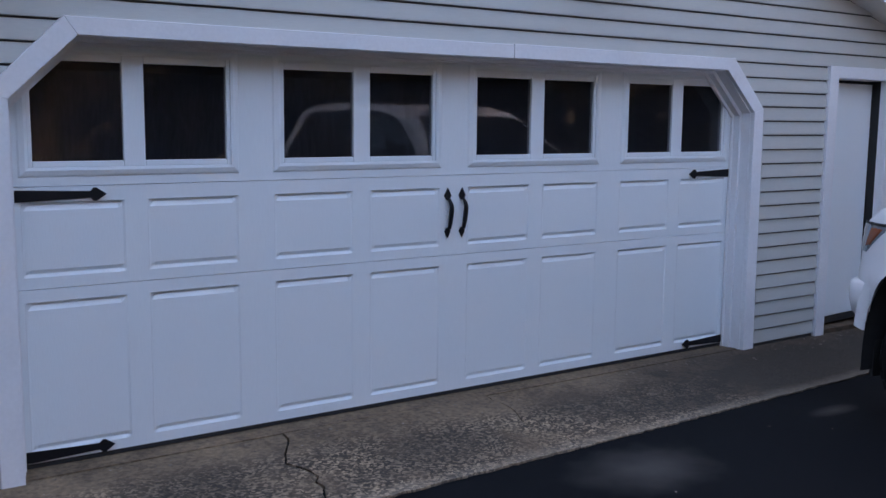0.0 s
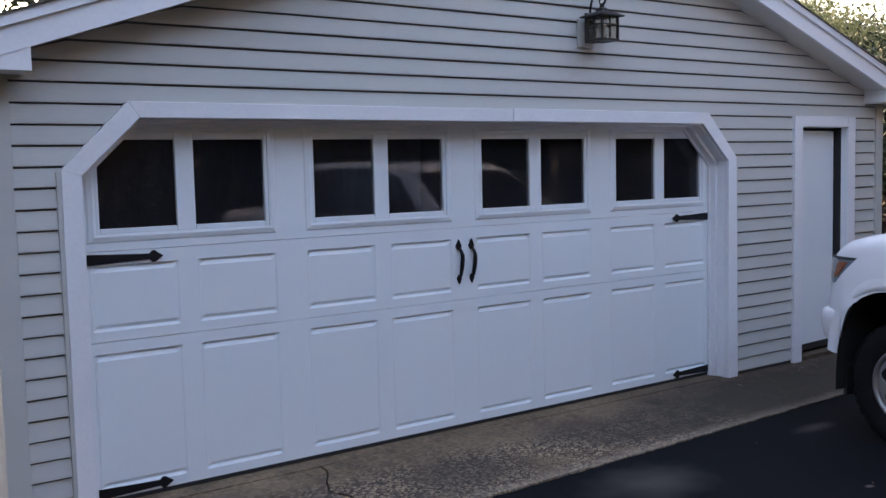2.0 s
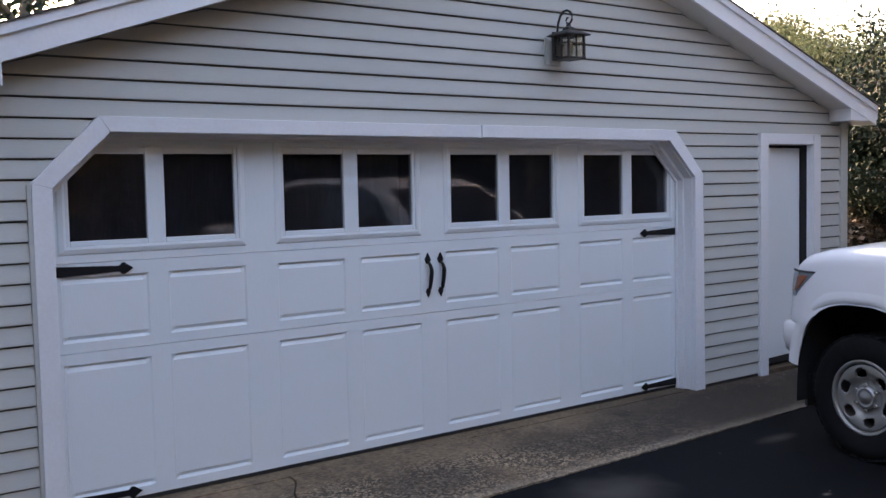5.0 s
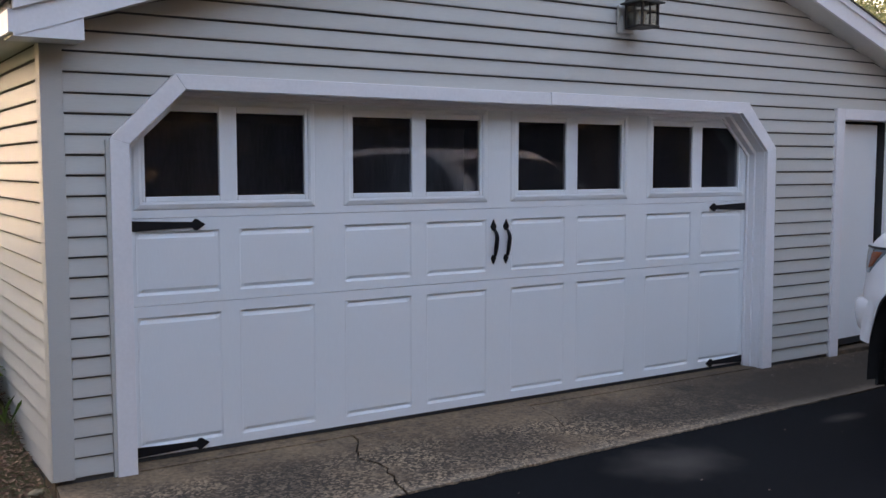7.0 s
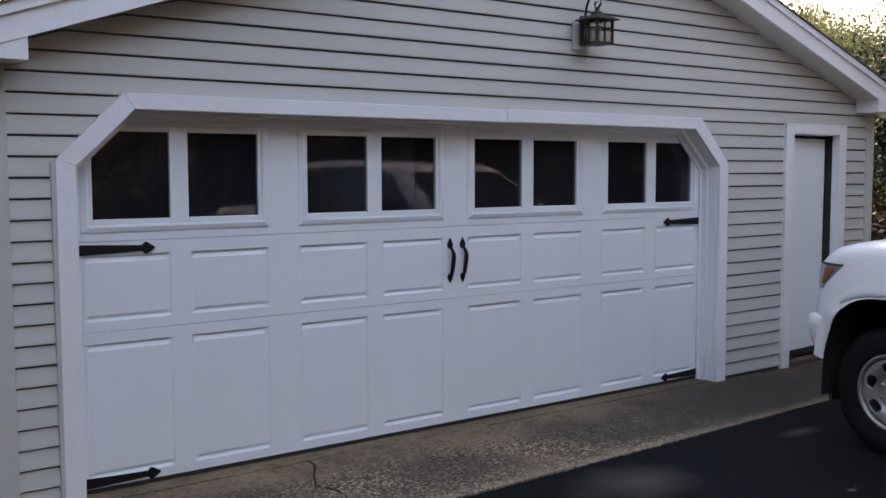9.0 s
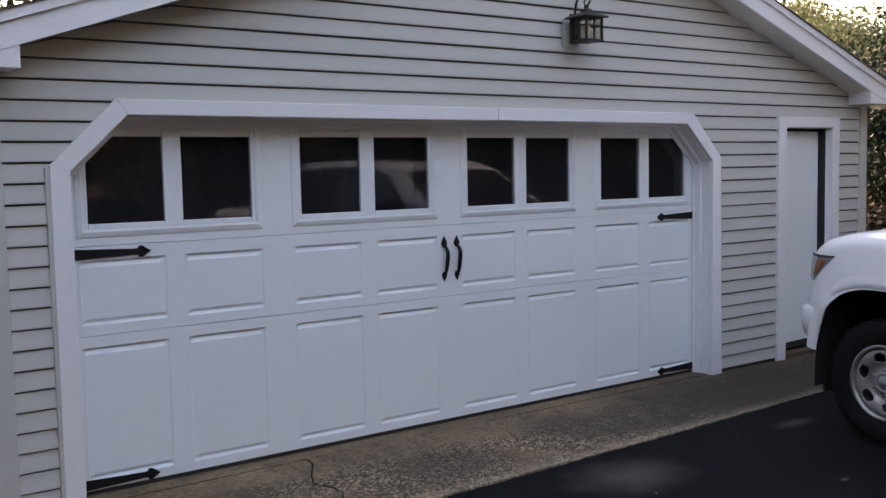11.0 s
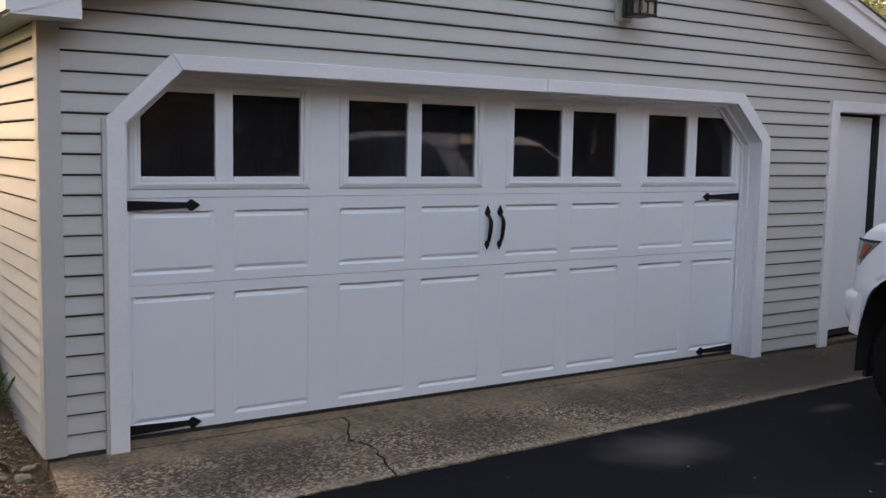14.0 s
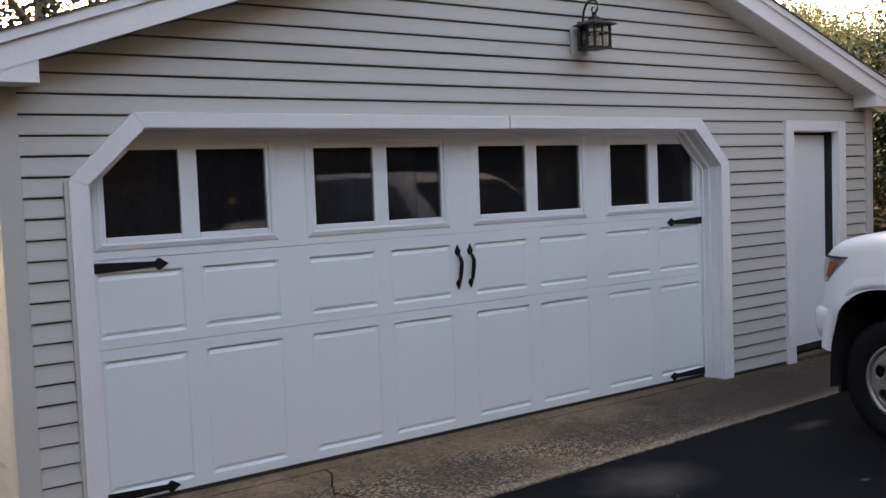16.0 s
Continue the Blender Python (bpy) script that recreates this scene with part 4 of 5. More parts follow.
    # one wheel, then its copies under the truck
    def wheel(ax, side):
        hub = new("wheel")
        hub.parent = truck
        hub.matrix_basis = pose(ax, side * 0.745, HUB + 0.037, 0, 0, 0 if side > 0 else 180)
        R = 0.377
        bm = bmesh.new()
        lathe(bm, [(0.205, 0.090), (0.232, 0.108), (0.26, 0.118), (0.31, 0.122), (0.345, 0.116), (0.362, 0.104), (0.372, 0.085), (R, 0.05), (R, -0.05), (0.372, -0.085), (0.345, -0.116), (0.26, -0.118), (0.205, -0.09)], 64, "y", True)
        ty = part("tyre", bm, M_TYRE, hub, "black road tyre")
        tr = bmesh.new()
        for k in range(40):
            a = 2 * math.pi * k / 40
            for j, (y0, y1) in enumerate(((-0.1, -0.04), (-0.035, 0.035), (0.04, 0.104))):
                aa = a + j * 0.06
                vs = box(tr, -0.024, 0.024, y0, y1, R - 0.012, R + 0.0015)
                rot = Matrix.Rotation(aa, 3, "Y")
                for v in vs:
                    v.co = rot @ v.co
        part("tread", tr, M_TYRE, ty)
        rim = bmesh.new()
        lathe(rim, [(0.2275, 0.098), (0.228, 0.110), (0.220, 0.114), (0.208, 0.108), (0.202, 0.085), (0.196, 0.05), (0.19, -0.08)], 64, "y")
        part("rim", rim, M_RIM, hub, "silver steel rim")
        # disc with six oval slots
        disc = bmesh.new()
        NA, radii = 144, [0.062 + 0.135 * i / 22 for i in range(23)]
        hs = [float(np.interp(r, [0.062, 0.085, 0.105, 0.120, 0.132, 0.144, 0.156, 0.168, 0.180, 0.197], [0.078, 0.070, 0.074, 0.084, 0.092, 0.097, 0.100, 0.101, 0.101, 0.099])) for r in radii]
        g = [[disc.verts.new((r * math.cos(2 * math.pi * k / NA), h, r * math.sin(2 * math.pi * k / NA))) for k in range(NA)] for r, h in zip(radii, hs)]
        for i in range(len(radii) - 1):
            rc = (radii[i] + radii[i + 1]) / 2
            for k in range(NA):
                ang = (2 * math.pi * (k + 0.5) / NA + 0.2) % (math.pi / 3) - math.pi / 6
                if abs((rc - 0.150) / 0.027) ** 3 + abs(ang * rc / 0.039) ** 3 < 1:
                    continue
                disc.faces.new((g[i][k], g[i][(k + 1) % NA], g[i + 1][(k + 1) % NA], g[i + 1][k])).smooth = True
        bmesh.ops.recalc_face_normals(disc, faces=disc.faces)
        ret = bmesh.ops.extrude_face_region(disc, geom=list(disc.faces))
        for v in [e for e in ret["geom"] if isinstance(e, bmesh.types.BMVert)]:
            v.co.y -= 0.012
        bmesh.ops.recalc_face_normals(disc, faces=disc.faces)
        part("wheel_disc", disc, M_RIM, hub, "silver steel wheel disc with oval slots")
        bk = bmesh.new()
        lathe(bk, [(0.001, -0.02), (0.16, -0.02), (0.19, -0.04)], 32, "y")
        part("brake_drum", bk, M_LINER, hub)
        cap = bmesh.new()
        lathe(cap, [(0.068, 0.060), (0.066, 0.088), (0.060, 0.095), (0.054, 0.099), (0.050, 0.096), (0.040, 0.094), (0.035, 0.098), (0.001, 0.100)], 40, "y")
        part("centre_cap", cap, M_CAP, hub, "polished centre cap")
        for k in range(6):
            a = 2 * math.pi * (k + 0.5) / 6
            nut = bmesh.new()
            tube(nut, [(0.079 * math.cos(a), 0.066, 0.079 * math.sin(a)), (0.079 * math.cos(a), 0.096, 0.079 * math.sin(a))], 0.012, 6)
            part("wheel_nut", nut, M_CHROME, hub)
    for ax in (0.0, -3.25):
        for side in (1, -1):
            wheel(ax, side)


def mat_headlight():
    m = bpy.data.materials.get("headlight_grey")
    if m:
        return m
    m = mat("headlight_grey", (0.16, 0.18, 0.20), 0.12, 0.3, vary=0.25, fine=25, coarse=9)
    m.node_tree.nodes["Principled BSDF"].inputs["Coat Weight"].default_value = 1.0
    return m


build_truck()


# ---------------------------------------------------------------- plants
def leaves(name, centres, spread, per, size, material, parent, seed, flat=0.0, label=""):
    """Many small pointed leaves round the given centres, as one mesh."""
    rs = np.random.RandomState(seed)
    n = len(centres) * per
    c = np.repeat(np.asarray(centres, float), per, axis=0)
    sp = np.repeat(np.broadcast_to(np.asarray(spread, float), (len(centres),)), per)[:, None]
    p = c + rs.normal(0, 1, (n, 3)) * sp * np.array([1, 1, 0.75])
    d = rs.normal(0, 1, (n, 3))
    d[:, 2] *= 1 - flat
    d[:, 2] -= 0.25
    d /= np.linalg.norm(d, axis=1)[:, None]
    u = np.cross(d, rs.normal(0, 1, (n, 3)))
    u /= np.linalg.norm(u, axis=1)[:, None] + 1e-9
    s = size * rs.uniform(0.6, 1.35, (n, 1))
    w = np.cross(d, u)
    v = np.stack([p, p + d * s * 0.5 + u * s * 0.28 + w * s * 0.06, p + d * s, p + d * s * 0.5 - u * s * 0.28 + w * s * 0.06], 1).reshape(-1, 3)
    me = bpy.data.meshes.new(name)
    me.from_pydata(v.tolist(), [], np.arange(4 * n).reshape(-1, 4).tolist())
    me.materials.append(material)
    ob = new(name, me)
    ob.parent = parent
    if label:
        ob["label"] = label
    return ob


def tree(x, y, height, crown, clusters, per, size, material, seed, base=0.30, label="leafy tree beyond the garage", z0=-0.1, spread=0.32, boughs=()):
    """A tapered trunk, forking limbs, and a crown of leaf clumps with gaps."""
    rnd = random.Random(seed)
    t = empty("tree", pose(x, y, z0))
    tagged(t, label, "tree", group="trees round the garage")
    bm = bmesh.new()
    lean = (rnd.uniform(-0.06, 0.06) * height, rnd.uniform(-0.06, 0.06) * height)
    r0 = 0.022 * height + 0.04
    trunk = [(lean[0] * k / 6 + rnd.uniform(-0.05, 0.05) * (k > 0), lean[1] * k / 6 + rnd.uniform(-0.05, 0.05) * (k > 0), height * 0.85 * k / 6) for k in range(7)]
    tube(bm, trunk, [r0 * (1 - 0.13 * k) for k in range(7)], 8)
    tips = []
    nl = 13
    for i in range(nl):
        f = base + (0.95 - base) * (i + rnd.random() * 0.6) / nl
        k = min(5, int(f * 6))
        q = Vector(trunk[k]).lerp(Vector(trunk[k + 1]), f * 6 - k)
        a = i * 2.4 + rnd.uniform(-0.5, 0.5)
        reach = crown * (1.0 - 0.55 * abs(f - 0.5) / 0.5) * rnd.uniform(0.75, 1.1)
        end = q + Vector((math.cos(a) * reach, math.sin(a) * reach, reach * rnd.uniform(0.15, 0.7)))
        mid = q.lerp(end, 0.5) + Vector((rnd.uniform(-0.2, 0.2), rnd.uniform(-0.2, 0.2), 0.12 * reach))
        tube(bm, [q, mid, end], [r0 * 0.42, r0 * 0.22, r0 * 0.07], 6)
        for s in range(4):
            st = q.lerp(end, rnd.uniform(0.35, 0.95))
            en = st + Vector((rnd.uniform(-1, 1), rnd.uniform(-1, 1), rnd.uniform(-0.4, 0.7))) * reach * 0.38
            tube(bm, [st, st.lerp(en, 0.5) + Vector((0, 0, 0.05)), en], [r0 * 0.14, r0 * 0.09, r0 * 0.03], 5)
            tips += [en, st.lerp(en, 0.55)]
        tips.append(end)
    tips.append(Vector(trunk[-1]) + Vector((0, 0, height * 0.10)))
    for fz, end in boughs:
        q, end = Vector((lean[0] * fz, lean[1] * fz, height * 0.85 * fz)), Vector(end)
        tube(bm, [q, q.lerp(end, 0.5) + Vector((0, 0, 0.25)), end], [r0 * 0.4, r0 * 0.2, r0 * 0.05], 6)
        for s in range(5):
            st = q.lerp(end, 0.45 + 0.12 * s) + Vector((0, 0, 0.12))
            en = st + Vector((rnd.uniform(-0.3, 0.3), rnd.uniform(-0.3, 0.3), rnd.uniform(-0.15, 0.3)))
            tube(bm, [st, en], [r0 * 0.1, r0 * 0.03], 5)
            tips += [st, en]
        tips.append(end)
    part("trunk", bm, M_BARK, t)
    centres = []
    for i in range(clusters):
        b = tips[i % len(tips)]
        centres.append((b.x + rnd.gauss(0, 0.10) * crown, b.y + rnd.gauss(0, 0.10) * crown, b.z + rnd.gauss(0, 0.08) * crown))
    leaves("crown", centres, spread, per, size, material, t, seed)
    return t


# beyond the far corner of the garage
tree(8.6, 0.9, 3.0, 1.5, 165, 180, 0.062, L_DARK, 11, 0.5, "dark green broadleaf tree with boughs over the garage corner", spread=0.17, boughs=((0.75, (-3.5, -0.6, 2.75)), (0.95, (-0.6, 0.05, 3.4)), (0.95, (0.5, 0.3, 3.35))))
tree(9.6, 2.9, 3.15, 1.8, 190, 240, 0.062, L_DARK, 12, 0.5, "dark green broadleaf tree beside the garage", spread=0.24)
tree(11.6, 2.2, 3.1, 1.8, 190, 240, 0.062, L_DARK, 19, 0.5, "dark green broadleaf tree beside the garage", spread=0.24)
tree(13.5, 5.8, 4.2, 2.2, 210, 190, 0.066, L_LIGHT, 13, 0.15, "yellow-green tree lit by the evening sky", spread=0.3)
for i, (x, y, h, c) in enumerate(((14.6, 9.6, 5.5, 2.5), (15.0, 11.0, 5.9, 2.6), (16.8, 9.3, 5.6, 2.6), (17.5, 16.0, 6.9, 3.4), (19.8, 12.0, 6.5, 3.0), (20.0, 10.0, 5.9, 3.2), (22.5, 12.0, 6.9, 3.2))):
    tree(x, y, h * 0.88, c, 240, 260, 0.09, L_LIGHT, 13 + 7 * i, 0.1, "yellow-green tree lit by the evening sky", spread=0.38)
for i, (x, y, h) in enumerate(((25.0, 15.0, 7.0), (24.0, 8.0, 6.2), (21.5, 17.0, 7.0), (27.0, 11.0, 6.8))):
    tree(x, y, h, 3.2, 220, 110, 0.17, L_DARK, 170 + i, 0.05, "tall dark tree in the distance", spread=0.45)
# behind the garage and to its other side
tree(-3.5, 15.0, 9.5, 3.6, 190, 45, 0.2, L_DARK, 21, 0.2, "tall tree behind the garage roof", spread=0.45)
tree(1.5, 18.0, 10.0, 3.8, 190, 45, 0.2, L_DARK, 22, 0.2, "tall tree behind the garage roof", spread=0.45)
tree(-10.5, 11.0, 6.0, 3.0, 170, 45, 0.17, L_DARK, 23, 0.1, "broad tree beside the garage", spread=0.4)
tree(-9.0, 17.0, 9.0, 3.6, 170, 45, 0.2, L_DARK, 24, 0.1, "tall tree behind the garage roof", spread=0.45)
# out of view on the right, added to block sky light from there
for i, (x, y, h) in enumerate(((8.6, -4.8, 8.0), (7.6, -7.4, 9.0), (6.4, -11.0, 10.0), (12.5, -3.0, 9), (11.5, -8.0, 10), (14.5, -6.0, 11), (16.0, -1.5, 9))):
    tree(x, y, h, 3.6, 200, 60, 0.26, L_FAR, 150 + i, 0.2, "unseen tree added to shade the right side", spread=0.6)
# across the driveway, seen only as dark reflections; last four added unseen, blocking light at left
for i, (x, y, h) in enumerate(((-12, -17, 10), (-6, -20, 12), (-1, -18, 11), (4, -20, 12), (9, -17, 11), (14, -15, 10), (18, -9, 9), (21, -3, 8), (-24, -12, 9), (24, -14, 11), (-12.5, -11, 10), (-12, -6.5, 9.5), (-12.5, -2, 9), (-13, 3, 9))):
    tree(x, y, h, 4.2, 230, 60, 0.36, L_FAR, 40 + i, 0.05, "tall dim tree round the driveway, some added unseen to block light", spread=0.7)


for i, x in enumerate(range(-24, 37, 6)):
    tree(x, -29 + (i % 3) * 2.0, 13, 5.0, 210, 60, 0.6, L_FAR, 60 + i, 0.02, "tall dim tree in the wood across the driveway", spread=1.0)


def shrub(x, y, h, r, material, seed, label):
    rnd = random.Random(seed)
    s = empty("shrub", pose(x, y, ground_z(x, y) - 0.02))
    tagged(s, label, "shrub", group="plants along the side wall")
    bm, tips = bmesh.new(), []
    for i in range(11):
        a, f = i * 2.4, rnd.uniform(0.3, 1.0)
        e = Vector((math.cos(a) * r * f, math.sin(a) * r * f, h * rnd.uniform(0.5, 1.0)))
        tube(bm, [(0, 0, 0), e * 0.55 + Vector((0, 0, 0.05 * h)), e], [0.008, 0.006, 0.003], 5)
        tips += [e, e * 0.75, e * 0.5 + Vector((0, 0, 0.04))]
    part("stems", bm, M_BARK, s)
    leaves("foliage", [tuple(t) for t in tips], 0.13 * r + 0.03, 22, 0.085, material, s, seed, 0.5)


for i, (x, y, h, r) in enumerate(((-3.35, 2.9, 0.5, 0.34), (-3.75, 2.3, 0.42, 0.36), (-3.5, 3.9, 0.7, 0.5), (-4.2, 3.2, 0.6, 0.5), (-4.3, 4.6, 0.9, 0.6), (-3.4, 5.4, 0.9, 0.5), (-4.9, 2.2, 0.5, 0.45), (-5.2, 5.5, 1.2, 0.8), (-3.6, 6.8, 1.1, 0.6), (-3.3, 1.75, 0.2, 0.2), (-3.03, 1.40, 0.13, 0.11), (-3.0, 1.85, 0.24, 0.14), (-3.06, 2.3, 0.36, 0.2), (-3.14, 1.6, 0.2, 0.14), (-3.0, 2.7, 0.4, 0.2))):
    shrub(x, y, h * 0.8, r, L_PLANT, 70 + i, "low leafy green plant growing by the wall")


def hedge(x, y, h, r, seed):
    s = empty("bush", pose(x, y, -0.1))
    tagged(s, "dark dense bush under the trees", "bush", group="bushes beyond the garage")
    rnd = random.Random(seed)
    bm, tips = bmesh.new(), []
    for i in range(26):
        a, f = i * 2.4, rnd.uniform(0.2, 1.0)
        e = Vector((math.cos(a) * r * f, math.sin(a) * r * f, h * rnd.uniform(0.25, 1.0)))
        tube(bm, [(0, 0, 0), e * 0.5 + Vector((0, 0, 0.1 * h)), e], [0.03, 0.018, 0.006], 5)
        tips += [e, e * 0.7]
    part("stems", bm, M_BARK, s)
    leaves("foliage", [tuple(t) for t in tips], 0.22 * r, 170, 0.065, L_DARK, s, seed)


for i, (x, y, h, r) in enumerate(((9.0, 4.9, 2.4, 0.9), (11.4, 5.4, 2.6, 1.2), (12.6, 4.5, 2.7, 1.3), (13.8, 3.6, 2.8, 1.4), (13.2, 1.6, 2.8, 1.3), (15.8, 5.4, 3.0, 1.6), (12.4, 3.3, 3.1, 1.4), (11.9, 4.7, 3.0, 1.3))):
    hedge(x, y, h, r, 90 + i)


def scatter_flat(name, count, area, size, material, seed, lift=0.006):
    """Small curled chips and leaves lying on the ground, too many to count."""
    rs = np.random.RandomState(seed)
    vs, fs = [], []
    while len(fs) < count:
        x, y = rs.uniform(area[0], area[1]), rs.uniform(area[2], area[3])
        if x > -2.81 and y > -0.1:
            continue
        z = ground_z(x, y) + lift
        a, s, w = rs.uniform(0, 6.28), size * rs.uniform(0.4, 1.3), rs.uniform(0.2, 0.5)
        c, q = math.cos(a), math.sin(a)
        tl = rs.uniform(-0.4, 0.4)
        b = len(vs)
        for px, py in ((0, 0), (0.5, w), (1, 0.05), (0.5, -w)):
            px, py = px * s, py * s
            vs.append((x + px * c - py * q, y + px * q + py * c, z + px * tl + abs(py) * 0.25))
        fs.append((b, b + 1, b + 2, b + 3))
    me = bpy.data.meshes.new(name)
    me.from_pydata(vs, [], fs)
    me.materials.append(material)
    return new(name, me)


tagged(scatter_flat("leaf_litter", 26000, (-4.6, -2.84, -0.9, 2.4), 0.027, L_LITTER, 5), "brown leaf litter and bark chips by the wall", "leaf litter", kind="stuff")


def debris():
    """Bits of leaf and grit blown against the doors."""
    rs = np.random.RandomState(31)
    vs, fs = [], []
    for _ in range(260):
        x = rs.uniform(-2.7, 5.5)
        if rs.uniform() < 0.75:
            y, z = -0.01 - abs(rs.normal(0, 0.10)), 0.004
        elif rs.uniform() < 0.85:
            x, y, z = rs.normal(3.2, 0.5), rs.uniform(-0.35, -0.02), 0.003
        else:
            x, y = rs.uniform(-2.5, 2.2), rs.uniform(-2.6, -1.15)
            z = -0.038 - 0.002 * smooth(-1.0, -2.4, y) + 0.006
        a, s, w = rs.uniform(0, 6.28), rs.uniform(0.006, 0.022), rs.uniform(0.3, 0.6)
        c, q, b = math.cos(a), math.sin(a), len(vs)
        if y < -0.05 and y > -1.0:
            z = 0.004 - 0.03 * smooth(0.0, -1.0, y) + 0.004
        for px, py in ((0, 0), (0.5, w), (1, 0.05), (0.5, -w)):
            vs.append((x + (px * c - py * q) * s, y + (px * q + py * c) * s, z + abs(py) * s * 0.3))
        fs.append((b, b + 1, b + 2, b + 3))
    me = bpy.data.meshes.new("leaf_debris")
    me.from_pydata(vs, [], fs)
    me.materials.append(L_DRY)
    tagged(new("leaf_debris", me), "dry leaf bits and grit strewn on the concrete", "debris", kind="stuff")


debris()


def grass():
    rs = np.random.RandomState(8)
    vs, fs = [], []
    for _ in range(14000):
        x, y = rs.uniform(-1, 0) ** 3 * 4.5 - 2.87, rs.uniform(0.4, 7.5)
        if noise.noise(Vector((x * 1.3, y * 1.3, 4))) + 0.5 * (y - 2.0) < rs.uniform(-0.3, 0.5):
            continue
        z, h, a = ground_z(x, y) - 0.01, rs.uniform(0.05, 0.17), rs.uniform(0, 6.28)
        c, s, w = math.cos(a), math.sin(a), 0.006
        b = len(vs)
        vs += [(x - w * s, y + w * c, z), (x + w * s, y - w * c, z), (x + c * h * 0.3, y + s * h * 0.3, z + h * 0.7), (x + c * h * 0.6, y + s * h * 0.6, z + h)]
        fs += [(b, b + 1, b + 2), (b + 1, b + 3, b + 2)]
    me = bpy.data.meshes.new("grass")
    me.from_pydata(vs, [], fs)
    me.materials.append(L_GRASS)
    tagged(new("grass", me), "long uneven grass beside the garage", "grass", kind="stuff")


grass()


def stone(x, y, r, seed):
    bm = bmesh.new()
    bmesh.ops.create_icosphere(bm, subdivisions=3, radius=r)
    for v in bm.verts:
        k = 1 + 0.35 * noise.noise(v.co * (2.2 / r) + Vector((seed, 0, 0)))
        v.co = Vector((v.co.x * k * 1.3, v.co.y * k, v.co.z * k * 0.55))
    for f in bm.faces:
        f.smooth = True
    s = ob_from(bm, "stone", M_STONE)
    s.matrix_basis = pose(x, y, ground_z(x, y) + 0.2 * r, 0, 0, seed * 40)
    tagged(s, "small pale mossy stone at the corner of the wall", "stone", group="stones at the corner")


for i, (x, y, r) in enumerate(((-2.90, -0.02, 0.032), (-2.95, -0.15, 0.042), (-3.03, -0.1, 0.026))):
    stone(x, y, r, i + 1)


def lit_leaf_pile(x, y, r, h, seed):
    p = empty("lit_leaf_pile", pose(x, y, -0.17))
    tagged(p, "heap of pale leaves in place of sunlit ground under the trees", "leaf pile")
    bm = bmesh.new()
    bmesh.ops.create_icosphere(bm, subdivisions=3, radius=r)
    for v in bm.verts:
        k = 1 + 0.25 * noise.noise(v.co * 2.5)
        v.co = Vector((v.co.x * k, v.co.y * k, max(0, v.co.z) * k * h / r))
    part("mound", bm, M_DIRT, p)
    rs = np.random.RandomState(seed)
    a, q = rs.uniform(0, 6.28, 60), np.sqrt(rs.uniform(0, 1, 60)) * r
    leaves("dry_leaves", np.stack([np.cos(a) * q, np.sin(a) * q, h * np.sqrt(np.maximum(0.02, 1 - (q / r) ** 2))], 1), 0.08, 40, 0.09, L_DRY, p, seed, 0.6)


# added heaps whose pale leaves imitate sunlit spots beyond the trees
lit_leaf_pile(10.3, 3.5, 0.75, 1.55, 7)
lit_leaf_pile(9.2, 2.75, 0.5, 1.15, 9)


def patio_chair(x, y, turn):
    c = empty("patio_chair", pose(x, y, -0.17, 0, 0, turn))
    tagged(c, "metal patio chair with a grey-green sling back", "chair")
    M = M_CHROME
    for s in (-1, 1):
        part("side_frame", tube(bmesh.new(), [(s * 0.27, -0.25, 0.0), (s * 0.27, -0.22, 0.42), (s * 0.27, 0.22, 0.38), (s * 0.27, 0.46, 1.26)], 0.018, 8), M, c)
        part("rear_leg", tube(bmesh.new(), [(s * 0.27, 0.22, 0.38), (s * 0.27, 0.36, 0.0)], 0.016, 8), M, c)
        part("arm_rest", boxed(min(s * 0.25, s * 0.30), max(s * 0.25, s * 0.30), -0.24, 0.30, 0.60, 0.625, 0.008), M, c)
        part("arm_post", tube(bmesh.new(), [(s * 0.275, -0.20, 0.40), (s * 0.275, -0.20, 0.605)], 0.012, 8), M, c)
    part("seat", boxed(-0.26, 0.26, -0.22, 0.22, 0.395, 0.41, 0.004), M_SLING, c, "grey-green sling seat")
    back = bmesh.new()
    prism(back, [(0.225, 0.41), (0.24, 0.40), (0.462, 1.24), (0.447, 1.25)], "x", -0.255, 0.255)
    part("backrest", back, M_SLING, c, "grey-green sling back")


patio_chair(10.55, 2.65, -50)


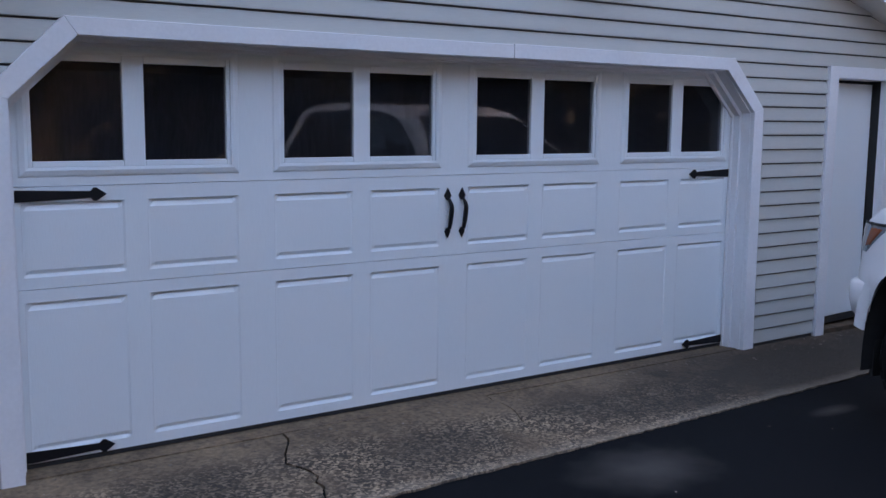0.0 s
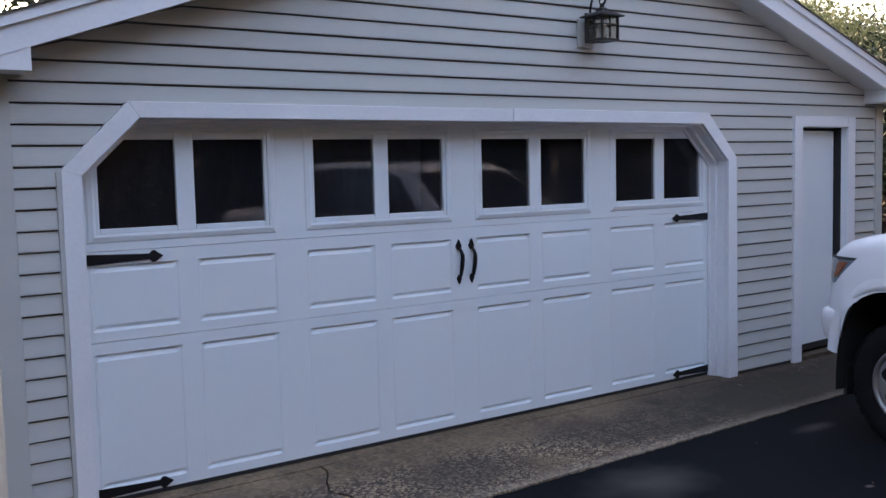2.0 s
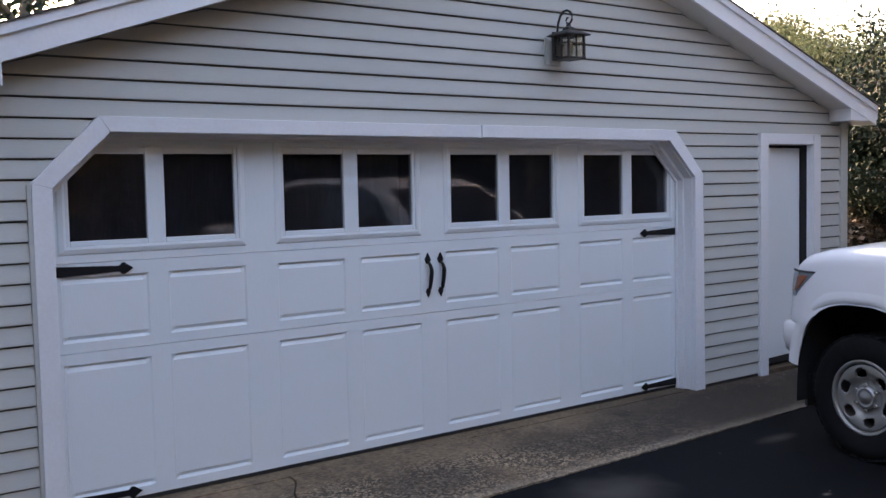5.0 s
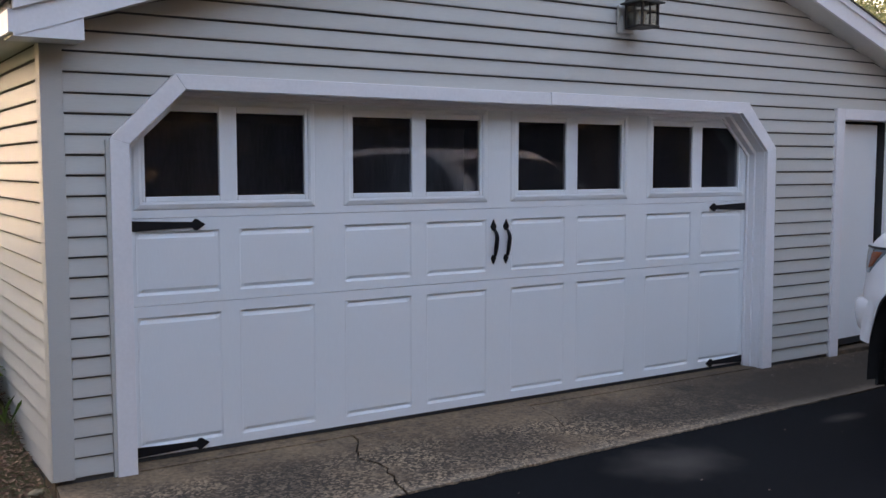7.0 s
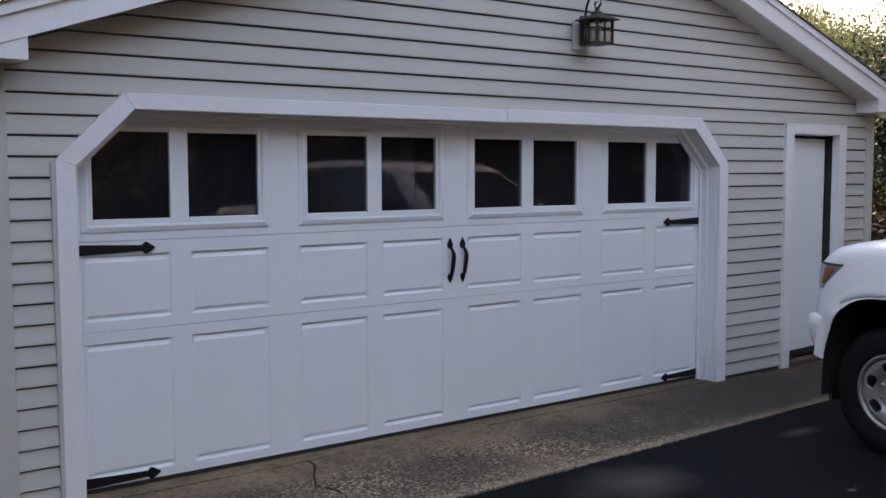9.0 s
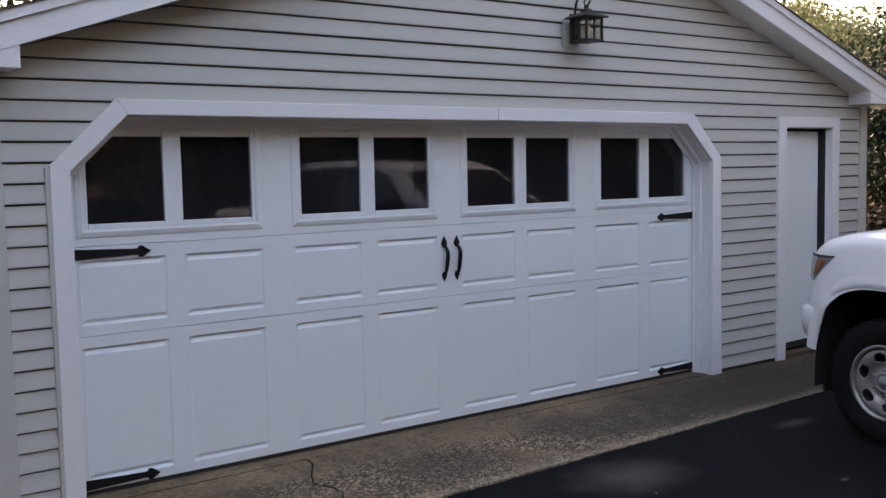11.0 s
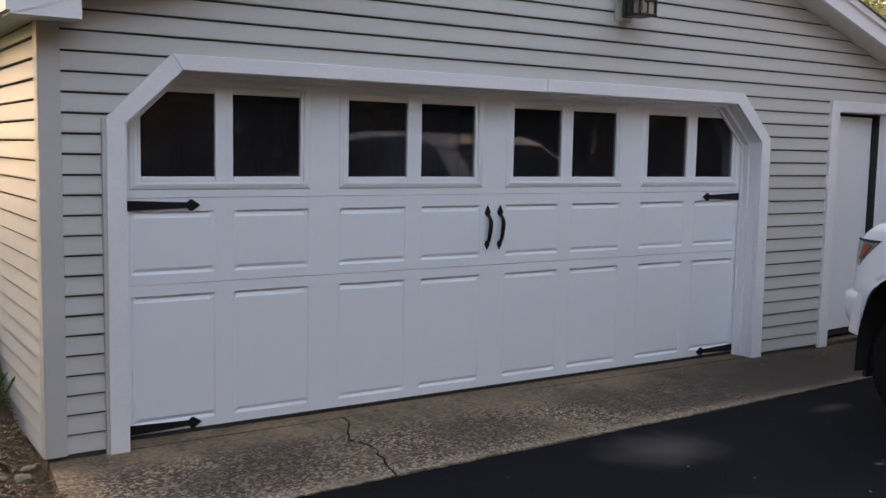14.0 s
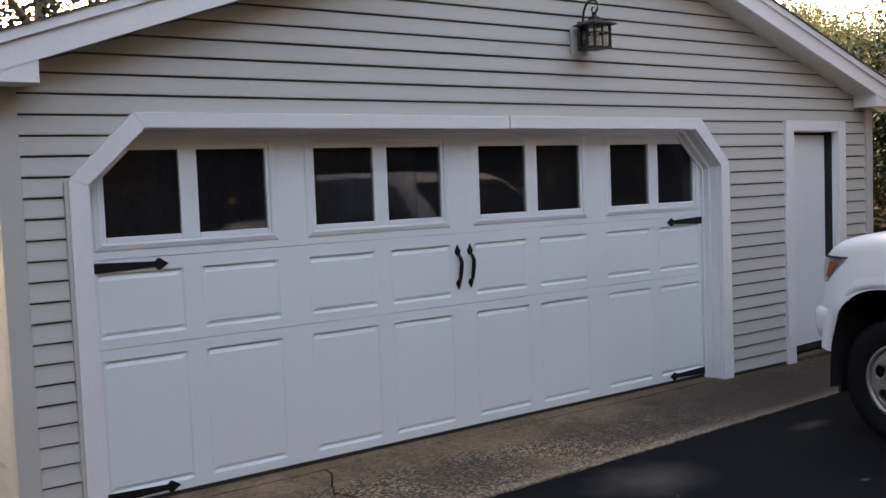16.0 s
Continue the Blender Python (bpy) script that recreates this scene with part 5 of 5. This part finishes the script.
# ---------------------------------------------------------------- lap siding, board by board
def lap(run, z0, z1, a0, a1, b0, b1, parent, to_world):
    """One siding course from a0..a1 at its lip to b0..b1 at its top; to_world(u, out, z)."""
    # the board stops short of the next lip; dark backing there paints its shadow
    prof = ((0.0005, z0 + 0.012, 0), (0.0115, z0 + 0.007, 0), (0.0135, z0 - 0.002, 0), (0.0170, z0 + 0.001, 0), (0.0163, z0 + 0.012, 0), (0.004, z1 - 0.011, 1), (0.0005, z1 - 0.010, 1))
    bm = bmesh.new()
    lo = [bm.verts.new(to_world(b0 if t else a0, o, z)) for o, z, t in prof]
    hi = [bm.verts.new(to_world(b1 if t else a1, o, z)) for o, z, t in prof]
    bm.faces.new(lo)
    bm.faces.new(hi[::-1])
    for i in range(len(prof)):
        j = (i + 1) % len(prof)
        bm.faces.new((lo[i], hi[i], hi[j], lo[j]))
    bmesh.ops.recalc_face_normals(bm, faces=bm.faces)
    part("siding_board", bm, M_SIDING, parent)


def build_siding():
    rnd = random.Random(4)
    xa, xb = XL + 0.077, XR - 0.077

    def case(z):
        return 2.521 if z < 1.70 else max(2.16, 2.5 - (z - 1.706)) - 0.012

    k = 0
    while True:
        z0 = FIRST + k * COURSE
        z1 = z0 + COURSE - 0.0005
        if z0 > PEAK_Z - 0.02:
            break
        wob = rnd.uniform(-0.0015, 0.0015)

        def reach(z, s):
            room = (PEAK_Z - min(z, PEAK_Z)) / SLOPE
            return max(xa, PEAK_X - room) if s < 0 else min(xb, PEAK_X + room)

        spans = [((reach(z0, -1), reach(z0, 1)), (reach(z1, -1), reach(z1, 1)))]
        if z1 < 2.045:
            c0, c1 = case(z0), case(z1)
            l0, r0 = spans[0][0]
            l1, r1 = spans[0][1]
            spans = [((l0, -c0), (l1, -c1)), ((c0, r0), (c1, r1))]
        if z1 < 2.035:
            (l0, r0), (l1, r1) = spans.pop()
            spans += [((l0, 3.250), (l1, 3.250)), ((4.105, r0), (4.105, r1))]
        for (a0, a1), (b0, b1) in spans:
            if a1 - a0 > 0.02:
                lap("x", z0 + wob, z1, a0, a1, b0, max(b1, b0 + 0.002), wall_front, lambda u, o, z: (u, WALL - o, z))
        k += 1
    for k in range(23):
        z0 = FIRST - 0.036 + k * COURSE
        z1 = min(z0 + COURSE - 0.0005, 2.169)
        if z0 > 2.15:
            break
        lap("y", z0, z1, WALL + 0.0705, YB, WALL + 0.0705, YB, wall_left, lambda u, o, z: (XL - o, u, z))
        lap("y", z0, z1, WALL + 0.0705, YB, WALL + 0.0705, YB, wall_right, lambda u, o, z: (XR + o, u, z))


build_siding()
